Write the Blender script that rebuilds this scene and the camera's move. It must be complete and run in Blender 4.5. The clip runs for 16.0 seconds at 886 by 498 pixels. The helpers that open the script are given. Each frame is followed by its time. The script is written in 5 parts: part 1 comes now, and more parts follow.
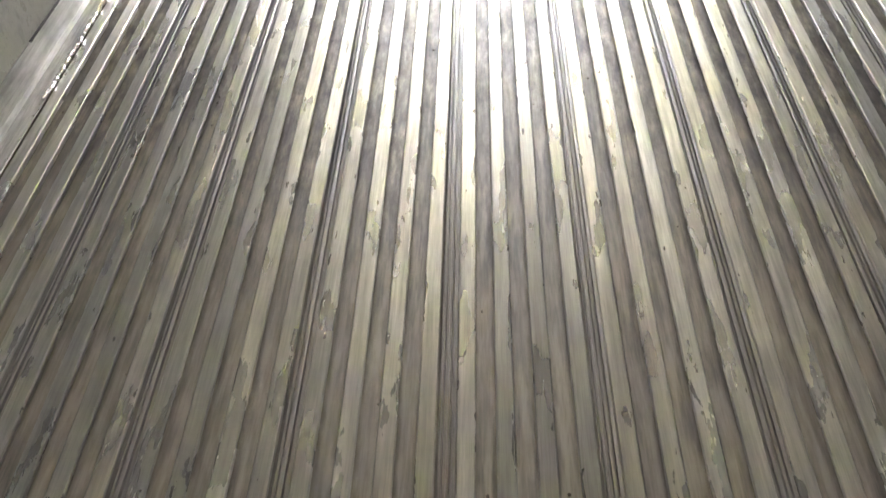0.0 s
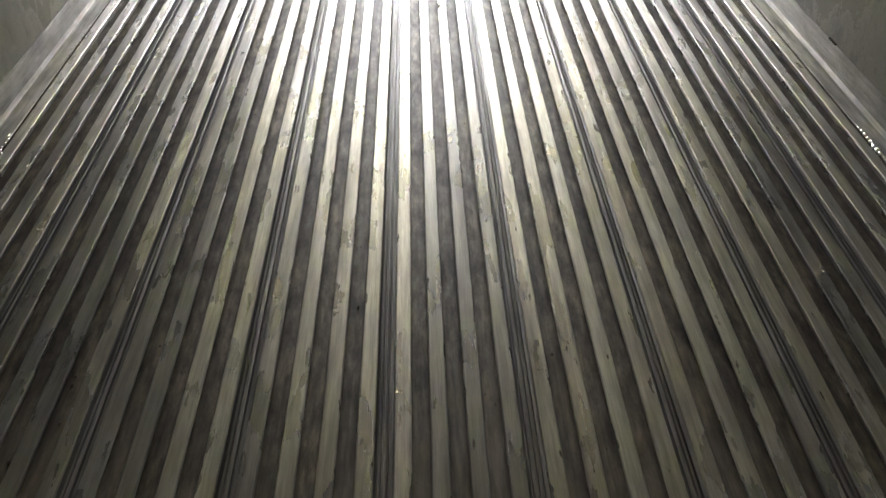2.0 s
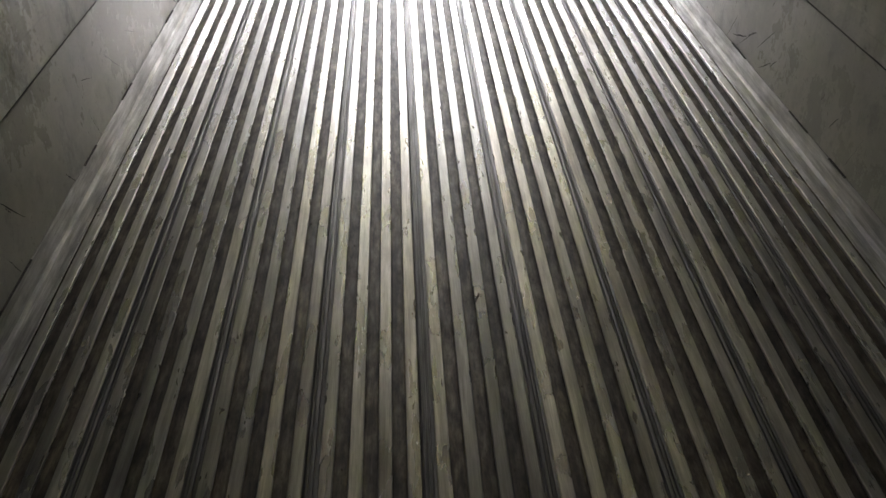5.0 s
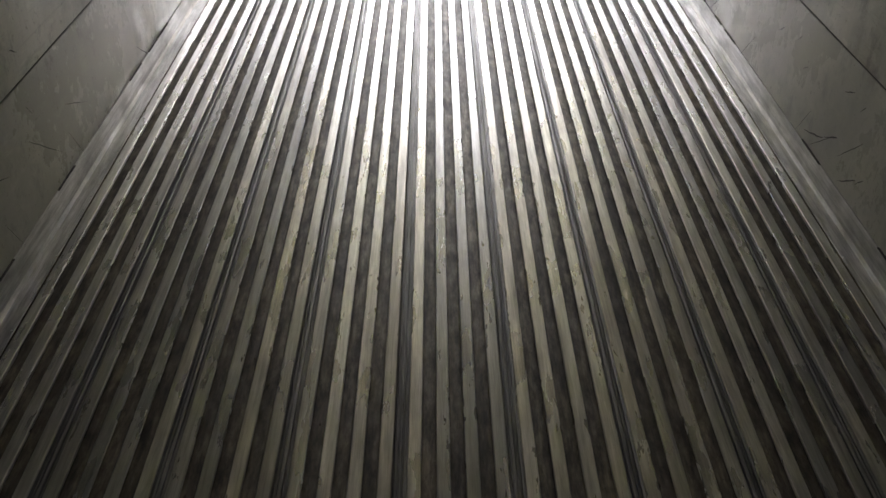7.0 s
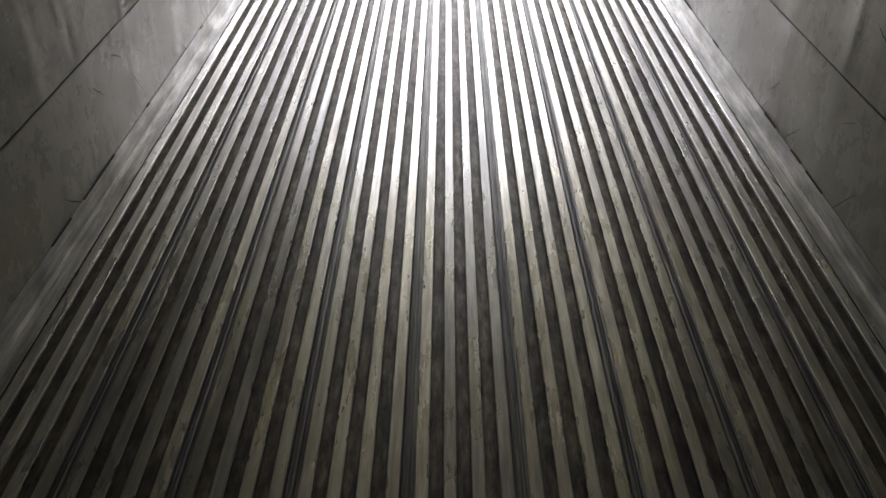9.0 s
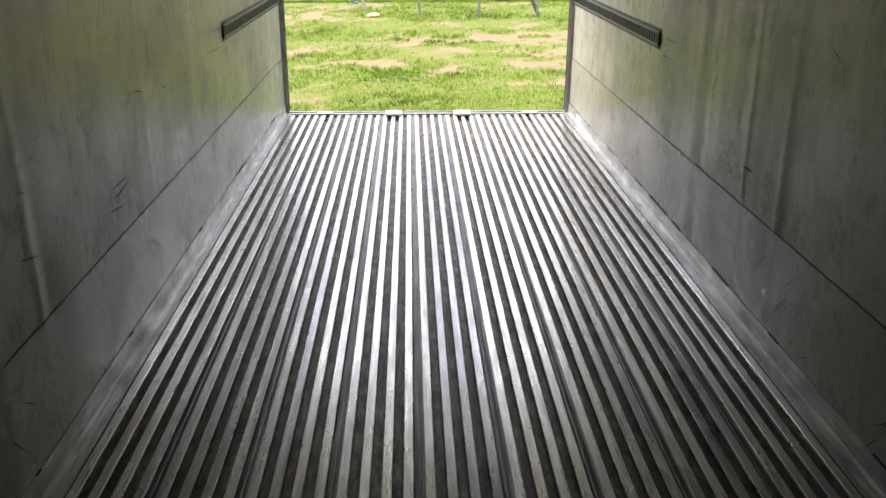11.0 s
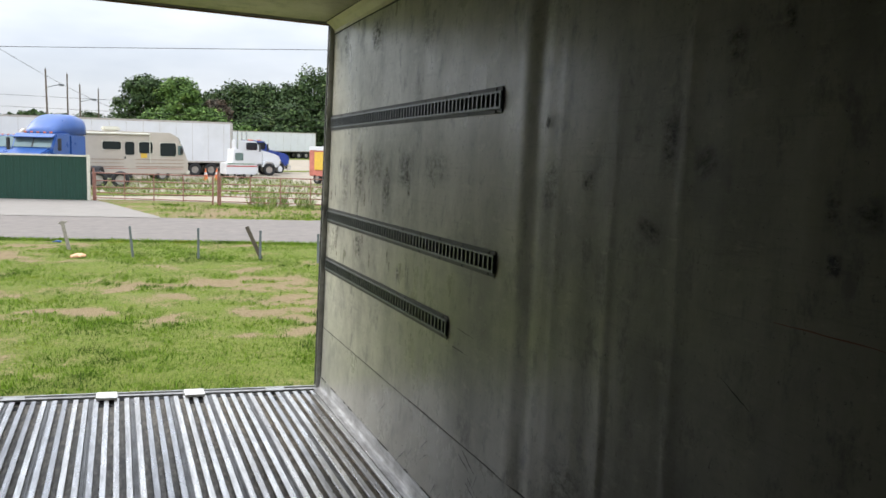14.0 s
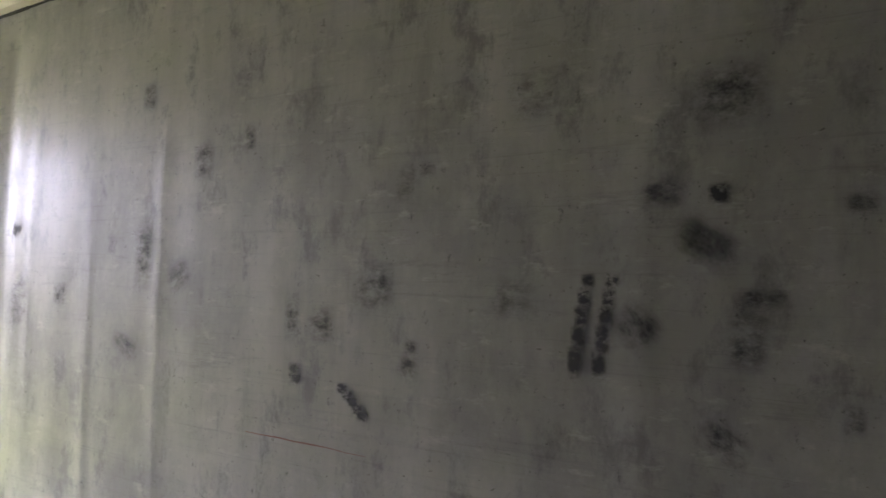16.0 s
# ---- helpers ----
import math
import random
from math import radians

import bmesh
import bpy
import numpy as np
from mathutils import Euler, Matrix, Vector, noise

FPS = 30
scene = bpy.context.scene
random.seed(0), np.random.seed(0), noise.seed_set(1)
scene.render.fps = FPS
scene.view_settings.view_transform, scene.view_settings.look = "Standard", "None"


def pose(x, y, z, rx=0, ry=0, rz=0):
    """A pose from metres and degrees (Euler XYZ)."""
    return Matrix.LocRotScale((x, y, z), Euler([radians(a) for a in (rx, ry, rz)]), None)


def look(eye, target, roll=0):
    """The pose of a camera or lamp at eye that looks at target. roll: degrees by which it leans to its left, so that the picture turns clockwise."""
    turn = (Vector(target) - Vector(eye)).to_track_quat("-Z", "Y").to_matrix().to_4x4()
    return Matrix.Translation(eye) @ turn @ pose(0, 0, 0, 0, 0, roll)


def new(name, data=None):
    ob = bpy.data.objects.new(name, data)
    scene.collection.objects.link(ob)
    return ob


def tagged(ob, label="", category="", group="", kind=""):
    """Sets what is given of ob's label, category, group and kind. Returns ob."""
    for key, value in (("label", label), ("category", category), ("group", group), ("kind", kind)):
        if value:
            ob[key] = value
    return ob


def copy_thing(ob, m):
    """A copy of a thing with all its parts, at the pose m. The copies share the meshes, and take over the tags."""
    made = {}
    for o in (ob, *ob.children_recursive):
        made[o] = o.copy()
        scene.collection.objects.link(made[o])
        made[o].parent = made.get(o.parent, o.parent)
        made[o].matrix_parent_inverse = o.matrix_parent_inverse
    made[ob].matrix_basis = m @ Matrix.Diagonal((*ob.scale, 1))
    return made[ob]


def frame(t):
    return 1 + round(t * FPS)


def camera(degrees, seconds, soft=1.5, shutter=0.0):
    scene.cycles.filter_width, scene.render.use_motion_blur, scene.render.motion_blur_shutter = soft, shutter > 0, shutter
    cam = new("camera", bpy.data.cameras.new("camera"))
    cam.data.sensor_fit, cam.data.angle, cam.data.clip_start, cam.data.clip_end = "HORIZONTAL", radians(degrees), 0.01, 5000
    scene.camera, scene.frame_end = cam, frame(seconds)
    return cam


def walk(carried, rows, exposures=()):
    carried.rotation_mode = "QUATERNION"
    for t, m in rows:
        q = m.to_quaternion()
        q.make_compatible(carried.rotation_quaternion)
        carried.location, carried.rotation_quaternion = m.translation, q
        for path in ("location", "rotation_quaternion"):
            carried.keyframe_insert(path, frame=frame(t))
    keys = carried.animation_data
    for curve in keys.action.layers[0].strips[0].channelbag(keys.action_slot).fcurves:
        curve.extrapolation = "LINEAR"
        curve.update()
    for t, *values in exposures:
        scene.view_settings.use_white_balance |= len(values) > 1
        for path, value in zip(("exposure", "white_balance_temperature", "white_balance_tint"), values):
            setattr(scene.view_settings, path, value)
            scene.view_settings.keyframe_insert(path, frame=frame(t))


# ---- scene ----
# ---------------------------------------------------------------- camera
# The trailer stands nose-high and leans a little to one side.
TILT = pose(0, 0, 0, -1.2, 2.0, 0)
cam = camera(54.0, 16.0, 1.5, 0.1)
PATH = [
    (0.0, pose(-0.053, -12.127, 1.238, 45.53, 2.92, 1.55)),
    (0.5, pose(-0.131, -12.116, 1.213, 53.63, 1.05, -1.17)),
    (1.0, pose(-0.078, -11.919, 1.222, 53.33, 0.60, -1.34)),
    (1.5, pose(-0.040, -11.731, 1.238, 52.82, -0.72, 0.29)),
    (2.0, pose(-0.069, -11.500, 1.218, 52.72, -0.37, -1.84)),
    (2.5, pose(-0.103, -11.267, 1.319, 52.84, 0.35, -4.95)),
    (3.0, pose(-0.098, -11.069, 1.466, 55.14, 0.04, -3.34)),
    (3.5, pose(-0.114, -10.857, 1.509, 53.80, -1.60, -1.01)),
    (4.0, pose(-0.177, -10.655, 1.584, 54.23, 0.58, -2.12)),
    (4.5, pose(-0.162, -10.507, 1.536, 54.58, 0.98, -2.99)),
    (7.0, pose(-0.061, -9.580, 1.573, 53.92, -0.53, -0.51)),
    (7.5, pose(-0.030, -9.374, 1.572, 53.32, -0.39, 0.57)),
    (8.0, pose(-0.083, -9.137, 1.564, 54.34, -0.02, -1.57)),
    (8.5, pose(-0.101, -8.913, 1.560, 54.70, 0.45, -1.92)),
    (9.0, pose(-0.069, -8.626, 1.575, 56.13, -0.88, 0.23)),
    (9.5, pose(-0.104, -8.369, 1.555, 59.61, -1.72, -0.65)),
    (10.0, pose(-0.151, -8.117, 1.605, 64.42, -0.04, -2.33)),
    (12.5, pose(-0.143, -6.880, 1.608, 72.90, -2.06, -2.83)),
    (13.0, pose(-0.142, -6.703, 1.646, 76.59, -2.66, -7.28)),
    (13.5, pose(-0.201, -6.556, 1.699, 80.74, -2.31, -14.87)),
    (14.0, pose(-0.252, -6.530, 1.733, 84.81, -3.04, -20.37)),
    (14.5, pose(-0.269, -6.536, 1.750, 88.43, -3.39, -25.87)),
    (15.0, pose(-0.255, -6.545, 1.760, 90.52, -3.33, -32.87)),
    (15.5, pose(-0.219, -6.558, 1.763, 91.93, -2.54, -40.88)),
    (16.0, pose(-0.162, -6.587, 1.774, 92.70, -1.92, -51.55)),
]
walk(cam, [(t, TILT @ m) for t, m in PATH], [
    (0, 7.65, 7100, 20), (0.5, 6.5, 7300, 19), (1, 6.0, 7300, 18), (1.5, 5.7, 7300, 18), (2.5, 5.2, 7300, 18), (3, 4.55, 7400, 18),
    (4, 4.7, 7400, 18), (4.5, 4.45, 7400, 18), (7, 3.85, 7400, 18), (8, 3.8, 7400, 18), (8.5, 3.4, 7300, 18), (9.5, 2.5, 7400, 18), (10, 2.05, 7200, 17),
    (12.5, 0.95, 7000, 15), (13.5, 0.53, 6700, 11), (14.5, 0.78, 6750, 11), (15, 1.65, 7200, 20), (15.5, 2.82, 6350, 32), (16, 3.82, 6250, 34)])

# ---------------------------------------------------------------- light: bright overcast sky, veiled sun
SUN_EL, SUN_ROT = radians(40), radians(308)
world = bpy.data.worlds.new("overcast_sky")
scene.world = world
world.use_nodes = True
wt = world.node_tree
sky = wt.nodes.new("ShaderNodeTexSky")
sky.sky_type, sky.sun_disc, sky.sun_elevation, sky.sun_rotation = "NISHITA", False, SUN_EL, SUN_ROT
blue = wt.nodes.new("ShaderNodeVectorMath")
blue.operation = "SCALE"
blue.inputs["Scale"].default_value = 0.10
cloud = wt.nodes.new("ShaderNodeTexNoise")
cloud.inputs["Scale"].default_value, cloud.inputs["Detail"].default_value, cloud.inputs["Roughness"].default_value = 2.6, 5, 0.55
stretch = wt.nodes.new("ShaderNodeMapping")
stretch.inputs["Scale"].default_value = (1, 1, 3.2)
co = wt.nodes.new("ShaderNodeTexCoord")
shade = wt.nodes.new("ShaderNodeValToRGB")
shade.color_ramp.elements[0].position, shade.color_ramp.elements[0].color = 0.30, (0.42, 0.475, 0.565, 1)
shade.color_ramp.elements[1].position, shade.color_ramp.elements[1].color = 0.72, (0.70, 0.74, 0.80, 1)
veil = wt.nodes.new("ShaderNodeMix")
veil.data_type = "RGBA"
veil.inputs["Factor"].default_value = 0.88
wt.links.new(co.outputs["Generated"], stretch.inputs["Vector"])
wt.links.new(stretch.outputs[0], cloud.inputs["Vector"])
wt.links.new(cloud.outputs["Fac"], shade.inputs["Fac"])
wt.links.new(sky.outputs[0], blue.inputs[0])
wt.links.new(blue.outputs[0], veil.inputs["A"])
# an overcast sky is about three times as bright overhead as at the horizon
up = wt.nodes.new("ShaderNodeSeparateXYZ")
rise = wt.nodes.new("ShaderNodeMath")
rise.operation, rise.use_clamp = "MULTIPLY_ADD", False
rise.inputs[1].default_value, rise.inputs[2].default_value = 2.9, 0.86
floor0 = wt.nodes.new("ShaderNodeMath")
floor0.operation = "MAXIMUM"
floor0.inputs[1].default_value = 0.0
wt.links.new(co.outputs["Generated"], up.inputs[0])
wt.links.new(up.outputs["Z"], floor0.inputs[0])
wt.links.new(floor0.outputs[0], rise.inputs[0])
dome = wt.nodes.new("ShaderNodeVectorMath")
dome.operation = "SCALE"
wt.links.new(shade.outputs[0], dome.inputs[0])
wt.links.new(rise.outputs[0], dome.inputs["Scale"])
wt.links.new(dome.outputs[0], veil.inputs["B"])
wt.links.new(veil.outputs["Result"], wt.nodes["Background"].inputs["Color"])
wt.nodes["Background"].inputs["Strength"].default_value = 1.0
sun = new("sun", bpy.data.lights.new("sun", "SUN"))
sun.data.energy, sun.data.angle, sun.data.color = 1.9, radians(35), (1, 0.96, 0.9)
sun.matrix_world = look((0, 0, 60), (-10 * math.sin(SUN_ROT), -10 * math.cos(SUN_ROT), 60 - 10 * math.tan(SUN_EL)))

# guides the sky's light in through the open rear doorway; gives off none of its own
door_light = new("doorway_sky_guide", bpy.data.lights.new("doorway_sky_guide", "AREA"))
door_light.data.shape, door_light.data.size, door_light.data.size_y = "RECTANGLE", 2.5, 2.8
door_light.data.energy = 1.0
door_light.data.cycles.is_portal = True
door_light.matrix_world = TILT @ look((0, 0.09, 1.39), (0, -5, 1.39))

# ---------------------------------------------------------------- materials
def nodes_of(name):
    m = bpy.data.materials.new(name)
    m.use_nodes = True
    t = m.node_tree
    return m, t, t.nodes["Principled BSDF"]


def link(t, a, b):
    t.links.new(a, b)


def noise_node(t, scale, detail=4, rough=0.55, stretch=(1, 1, 1), coord="Object", offset=None):
    c = t.nodes.new("ShaderNodeTexCoord")
    mp = t.nodes.new("ShaderNodeMapping")
    mp.inputs["Scale"].default_value = stretch
    n = t.nodes.new("ShaderNodeTexNoise")
    n.inputs["Scale"].default_value, n.inputs["Detail"].default_value, n.inputs["Roughness"].default_value = scale, detail, rough
    if offset is not None:
        info = t.nodes.new("ShaderNodeObjectInfo")
        mul = t.nodes.new("ShaderNodeMath")
        mul.operation = "MULTIPLY"
        mul.inputs[1].default_value = offset
        link(t, info.outputs["Random"], mul.inputs[0])
        link(t, mul.outputs[0], mp.inputs["Location"])
    link(t, c.outputs[coord], mp.inputs["Vector"])
    link(t, mp.outputs[0], n.inputs["Vector"])
    return n


def ramp(t, src, stops):
    r = t.nodes.new("ShaderNodeValToRGB")
    while len(r.color_ramp.elements) < len(stops):
        r.color_ramp.elements.new(0.5)
    for e, (p, c) in zip(r.color_ramp.elements, stops):
        e.position, e.color = p, (*c, 1) if len(c) == 3 else c
    link(t, src, r.inputs["Fac"])
    return r


def g3(v):
    return (v, v, v)


def mixed(t, a, b, fac, mode="MIX"):
    m = t.nodes.new("ShaderNodeMix")
    m.data_type, m.blend_type = "RGBA", mode
    for s, v in (("A", a), ("B", b)):
        if isinstance(v, tuple):
            m.inputs[s].default_value = (*v, 1)
        else:
            link(t, v, m.inputs[s])
    if isinstance(fac, float):
        m.inputs["Factor"].default_value = fac
    else:
        link(t, fac, m.inputs["Factor"])
    return m.outputs["Result"]


def bump(t, bsdf, src, strength, dist):
    b = t.nodes.new("ShaderNodeBump")
    b.inputs["Strength"].default_value, b.inputs["Distance"].default_value = strength, dist
    link(t, src, b.inputs["Height"])
    link(t, b.outputs[0], bsdf.inputs["Normal"])


def plain(name, col, rough=0.5, metal=0.0, vary=0.12, scale=6.0, bumps=0.0, dirt=None):
    """A painted or moulded surface with grain and uneven wear."""
    m, t, b = nodes_of(name)
    n = noise_node(t, scale, 6, 0.65, offset=40.0)
    lo, hi = tuple(c * (1 - vary) for c in col), tuple(min(1, c * (1 + vary)) for c in col)
    r = ramp(t, n.outputs["Fac"], [(0.3, lo), (0.7, hi)])
    out = r.outputs[0]
    if dirt:
        d = noise_node(t, scale * 0.4, 8, 0.7, offset=17.0)
        f = ramp(t, d.outputs["Fac"], [(0.52, g3(0.0)), (0.75, g3(0.7))])
        out = mixed(t, out, dirt, f.outputs[0])
    link(t, out, b.inputs["Base Color"])
    rr = ramp(t, n.outputs["Fac"], [(0.2, g3(max(0.05, rough - 0.1))), (0.8, g3(min(1, rough + 0.1)))])
    link(t, rr.outputs[0], b.inputs["Roughness"])
    b.inputs["Metallic"].default_value = metal
    if bumps:
        bump(t, b, n.outputs["Fac"], 0.4, bumps)
    return m


def place_noise(t, scale, detail, rough, stretch):
    """Noise by the place itself, so that a stain runs on from one piece to the next."""
    g = t.nodes.new("ShaderNodeNewGeometry")
    mp = t.nodes.new("ShaderNodeMapping")
    mp.inputs["Scale"].default_value = stretch
    n = t.nodes.new("ShaderNodeTexNoise")
    n.inputs["Scale"].default_value, n.inputs["Detail"].default_value, n.inputs["Roughness"].default_value = scale, detail, rough
    link(t, g.outputs["Position"], mp.inputs["Vector"])
    link(t, mp.outputs[0], n.inputs["Vector"])
    return n


def nose_lift(t):
    """Patchy pale tint, strongest at the nose end of the floor, thinning towards the middle; it puts brightness into
    the colour there.
    """
    g = t.nodes.new("ShaderNodeNewGeometry")
    xyz = t.nodes.new("ShaderNodeSeparateXYZ")
    link(t, g.outputs["Position"], xyz.inputs[0])
    patchy = place_noise(t, 3.0, 5, 0.6, (1.6, 0.5, 1))
    back = t.nodes.new("ShaderNodeMapRange")
    for k, v in (("From Min", -9.8), ("From Max", -11.4), ("To Min", -0.35), ("To Max", 0.65)):
        back.inputs[k].default_value = v
    link(t, xyz.outputs["Y"], back.inputs["Value"])
    add = t.nodes.new("ShaderNodeMath")
    add.operation = "ADD"
    link(t, back.outputs[0], add.inputs[0])
    link(t, patchy.outputs["Fac"], add.inputs[1])
    return ramp(t, add.outputs[0], [(0.42, g3(0.0)), (1.0, g3(1.0))]).outputs[0]


def worn_aluminium(name, bright, dark, metal, rough, grime, tint, relief=0.0015, tones=True, lift_share=0.45):
    """Trodden aluminium extrusion: long grain, lanes of wear, soft smears of grime, a tone of its own for every piece."""
    m, t, b = nodes_of(name)
    info = t.nodes.new("ShaderNodeObjectInfo")
    streak = noise_node(t, 10, 6, 0.65, (7, 0.35, 7), offset=60.0)
    lane = place_noise(t, 1.0, 4, 0.6, (7.0, 0.55, 1))
    smear = place_noise(t, 9, 5, 0.55, (2.6, 0.55, 1))
    grain = place_noise(t, 60, 6, 0.75, (5.0, 0.16, 1))
    patch = place_noise(t, 26, 3, 0.5, (2.6, 0.14, 1))
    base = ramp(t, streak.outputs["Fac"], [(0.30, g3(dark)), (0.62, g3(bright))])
    col = mixed(t, base.outputs[0], (0.985, 0.985, 0.985), 1.0, "MULTIPLY")
    if tones:
        tone = ramp(t, info.outputs["Random"], [(0.0, (0.60, 0.61, 0.64)), (0.3, (0.86, 0.86, 0.87)), (0.6, (1, 1, 1)), (1.0, (1.0, 0.975, 0.945))])
        col = mixed(t, col, tone.outputs[0], 1.0, "MULTIPLY")
        worn = ramp(t, lane.outputs["Fac"], [(0.34, (0.46, 0.45, 0.45)), (0.48, (0.88, 0.87, 0.85)), (0.58, (1.0, 1.0, 0.98))])
        col = mixed(t, col, worn.outputs[0], 0.85, "MULTIPLY")
    dirt = ramp(t, smear.outputs["Fac"], [(0.42, g3(0.0)), (0.74, g3(grime))])
    col = mixed(t, col, tint, dirt.outputs[0])
    # extra brightness painted into the colour of the dim nose end
    lift = nose_lift(t)
    thin = t.nodes.new("ShaderNodeMath")
    thin.operation = "MULTIPLY"
    thin.inputs[1].default_value = lift_share
    link(t, lift, thin.inputs[0])
    col = mixed(t, col, (0.40, 0.36, 0.305), thin.outputs[0])
    rub = ramp(t, patch.outputs["Fac"], [(0.40, g3(0.0)), (0.90, g3(0.45))])
    col = mixed(t, col, (0.13, 0.12, 0.105), rub.outputs[0])
    scr = ramp(t, grain.outputs["Fac"], [(0.42, g3(0.0)), (0.80, g3(0.5))])
    col = mixed(t, col, (0.10, 0.098, 0.092), scr.outputs[0])
    link(t, col, b.inputs["Base Color"])
    ro = ramp(t, smear.outputs["Fac"], [(0.25, g3(rough - 0.04)), (0.75, g3(rough + 0.07))])
    link(t, ro.outputs[0], b.inputs["Roughness"])
    shine = t.nodes.new("ShaderNodeMapRange")
    shine.inputs["To Min"].default_value, shine.inputs["To Max"].default_value = metal, metal * 0.55
    link(t, thin.outputs[0], shine.inputs["Value"])
    link(t, shine.outputs[0], b.inputs["Metallic"])
    bump(t, b, grain.outputs["Fac"], 0.25, relief)
    return m


def channel_grime():
    """The floor of the channels: brown-black trodden dirt on dull metal, blotched, its colour lightened to tan at the
    dim nose end.
    """
    m, t, b = nodes_of("grimy_channel_floor")
    blot = place_noise(t, 22, 7, 0.7, (1.5, 0.45, 1))
    lane = place_noise(t, 1.0, 4, 0.6, (8.0, 0.6, 1))
    speck = place_noise(t, 150, 4, 0.7, (1.0, 0.6, 1))
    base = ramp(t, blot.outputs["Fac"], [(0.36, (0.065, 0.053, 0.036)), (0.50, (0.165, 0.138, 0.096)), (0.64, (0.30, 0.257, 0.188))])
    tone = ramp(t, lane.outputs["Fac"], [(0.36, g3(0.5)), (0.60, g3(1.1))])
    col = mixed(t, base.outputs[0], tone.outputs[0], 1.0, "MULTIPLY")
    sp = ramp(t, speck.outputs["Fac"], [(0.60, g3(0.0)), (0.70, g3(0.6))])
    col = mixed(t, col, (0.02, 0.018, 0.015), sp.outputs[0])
    col = mixed(t, col, (0.37, 0.325, 0.258), nose_lift(t))
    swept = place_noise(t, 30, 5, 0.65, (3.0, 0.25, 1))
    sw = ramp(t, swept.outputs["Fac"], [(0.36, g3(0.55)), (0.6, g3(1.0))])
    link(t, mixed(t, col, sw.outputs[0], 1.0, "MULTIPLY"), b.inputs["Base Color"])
    ro = ramp(t, blot.outputs["Fac"], [(0.3, g3(0.6)), (0.7, g3(0.46))])
    link(t, ro.outputs[0], b.inputs["Roughness"])
    b.inputs["Metallic"].default_value = 0.2
    bump(t, b, blot.outputs["Fac"], 0.3, 0.003)
    return m


RIB = worn_aluminium("trodden_aluminium", 1.0, 0.74, 0.92, 0.275, 0.42, (0.20, 0.19, 0.175))
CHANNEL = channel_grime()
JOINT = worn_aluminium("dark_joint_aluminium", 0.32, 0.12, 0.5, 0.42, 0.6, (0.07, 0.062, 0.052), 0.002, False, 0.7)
FLASHING = worn_aluminium("scuffed_flashing", 0.80, 0.38, 0.55, 0.34, 0.75, (0.15, 0.145, 0.135), 0.003, False, 0.15)
WELD = plain("bright_weld", (0.95, 0.95, 0.95), 0.22, 1.0, 0.03, 80)


def liner(name, col, low, rough, flat=False, worn=1.0, streaky=1.0):
    """Glass-fibre liner: off-white, smudged and streaked; upright streaks on walls, cross streaks overhead."""
    m, t, b = nodes_of(name)

    def along(x, y, z):
        return (x, z, y) if flat else (x, y, z)

    def stain(c, n, lo, hi, most, dark):
        r = ramp(t, n.outputs["Fac"], [(lo, g3(0.0)), (hi, g3(most * worn))])
        return mixed(t, c, dark, r.outputs[0])
    run = noise_node(t, 2.2, 7, 0.65, along(1, 2.0, 0.25))
    drip = noise_node(t, 7, 8, 0.7, along(1, 2.0, 0.4))
    cloud_ = noise_node(t, 1.3, 8, 0.72)
    blot = noise_node(t, 5.5, 9, 0.75, along(1, 1.2, 0.8))
    rub = noise_node(t, 7, 9, 0.8, along(1, 0.35, 3.0))
    lines = noise_node(t, 5, 9, 0.85, along(1, 0.25, 16.0))
    fine = noise_node(t, 30, 8, 0.8, along(1, 1.0, 0.8))
    weave = noise_node(t, 140, 3, 0.6, along(1, 1.6, 0.6))
    base = ramp(t, run.outputs["Fac"], [(0.34, low), (0.6, col)])
    c = base.outputs[0]
    c = stain(c, cloud_, 0.47, 0.62, 0.55, (0.21, 0.205, 0.185))
    c = stain(c, drip, 0.56, 0.70, 0.30 * streaky, (0.19, 0.18, 0.155))
    c = stain(c, rub, 0.57, 0.67, 0.40 * streaky, (0.17, 0.165, 0.15))
    c = stain(c, blot, 0.54, 0.64, 0.65, (0.16, 0.157, 0.15))
    c = stain(c, lines, 0.55, 0.64, 0.3 * streaky, (0.15, 0.145, 0.13))
    c = stain(c, fine, 0.60, 0.68, 0.8, (0.10, 0.10, 0.09))
    speck = noise_node(t, 75, 4, 0.7, along(1, 0.8, 1.1))
    c = stain(c, speck, 0.655, 0.70, 0.75, (0.09, 0.085, 0.07))
    pale = noise_node(t, 16, 6, 0.7, along(1, 0.5, 1.6))
    c = stain(c, pale, 0.58, 0.68, 0.35, tuple(min(0.8, 1.35 * v) for v in col))
    link(t, c, b.inputs["Base Color"])
    mix = t.nodes.new("ShaderNodeMath")
    mix.operation = "MULTIPLY_ADD"
    mix.inputs[1].default_value = 0.5
    link(t, blot.outputs["Fac"], mix.inputs[0])
    link(t, cloud_.outputs["Fac"], mix.inputs[2])
    ro = ramp(t, mix.outputs[0], [(0.62, g3(rough - 0.05)), (0.9, g3(rough + 0.16))])
    link(t, ro.outputs[0], b.inputs["Roughness"])
    b.inputs["IOR"].default_value = 1.46
    bump(t, b, weave.outputs["Fac"], 0.18, 0.0009)
    return m


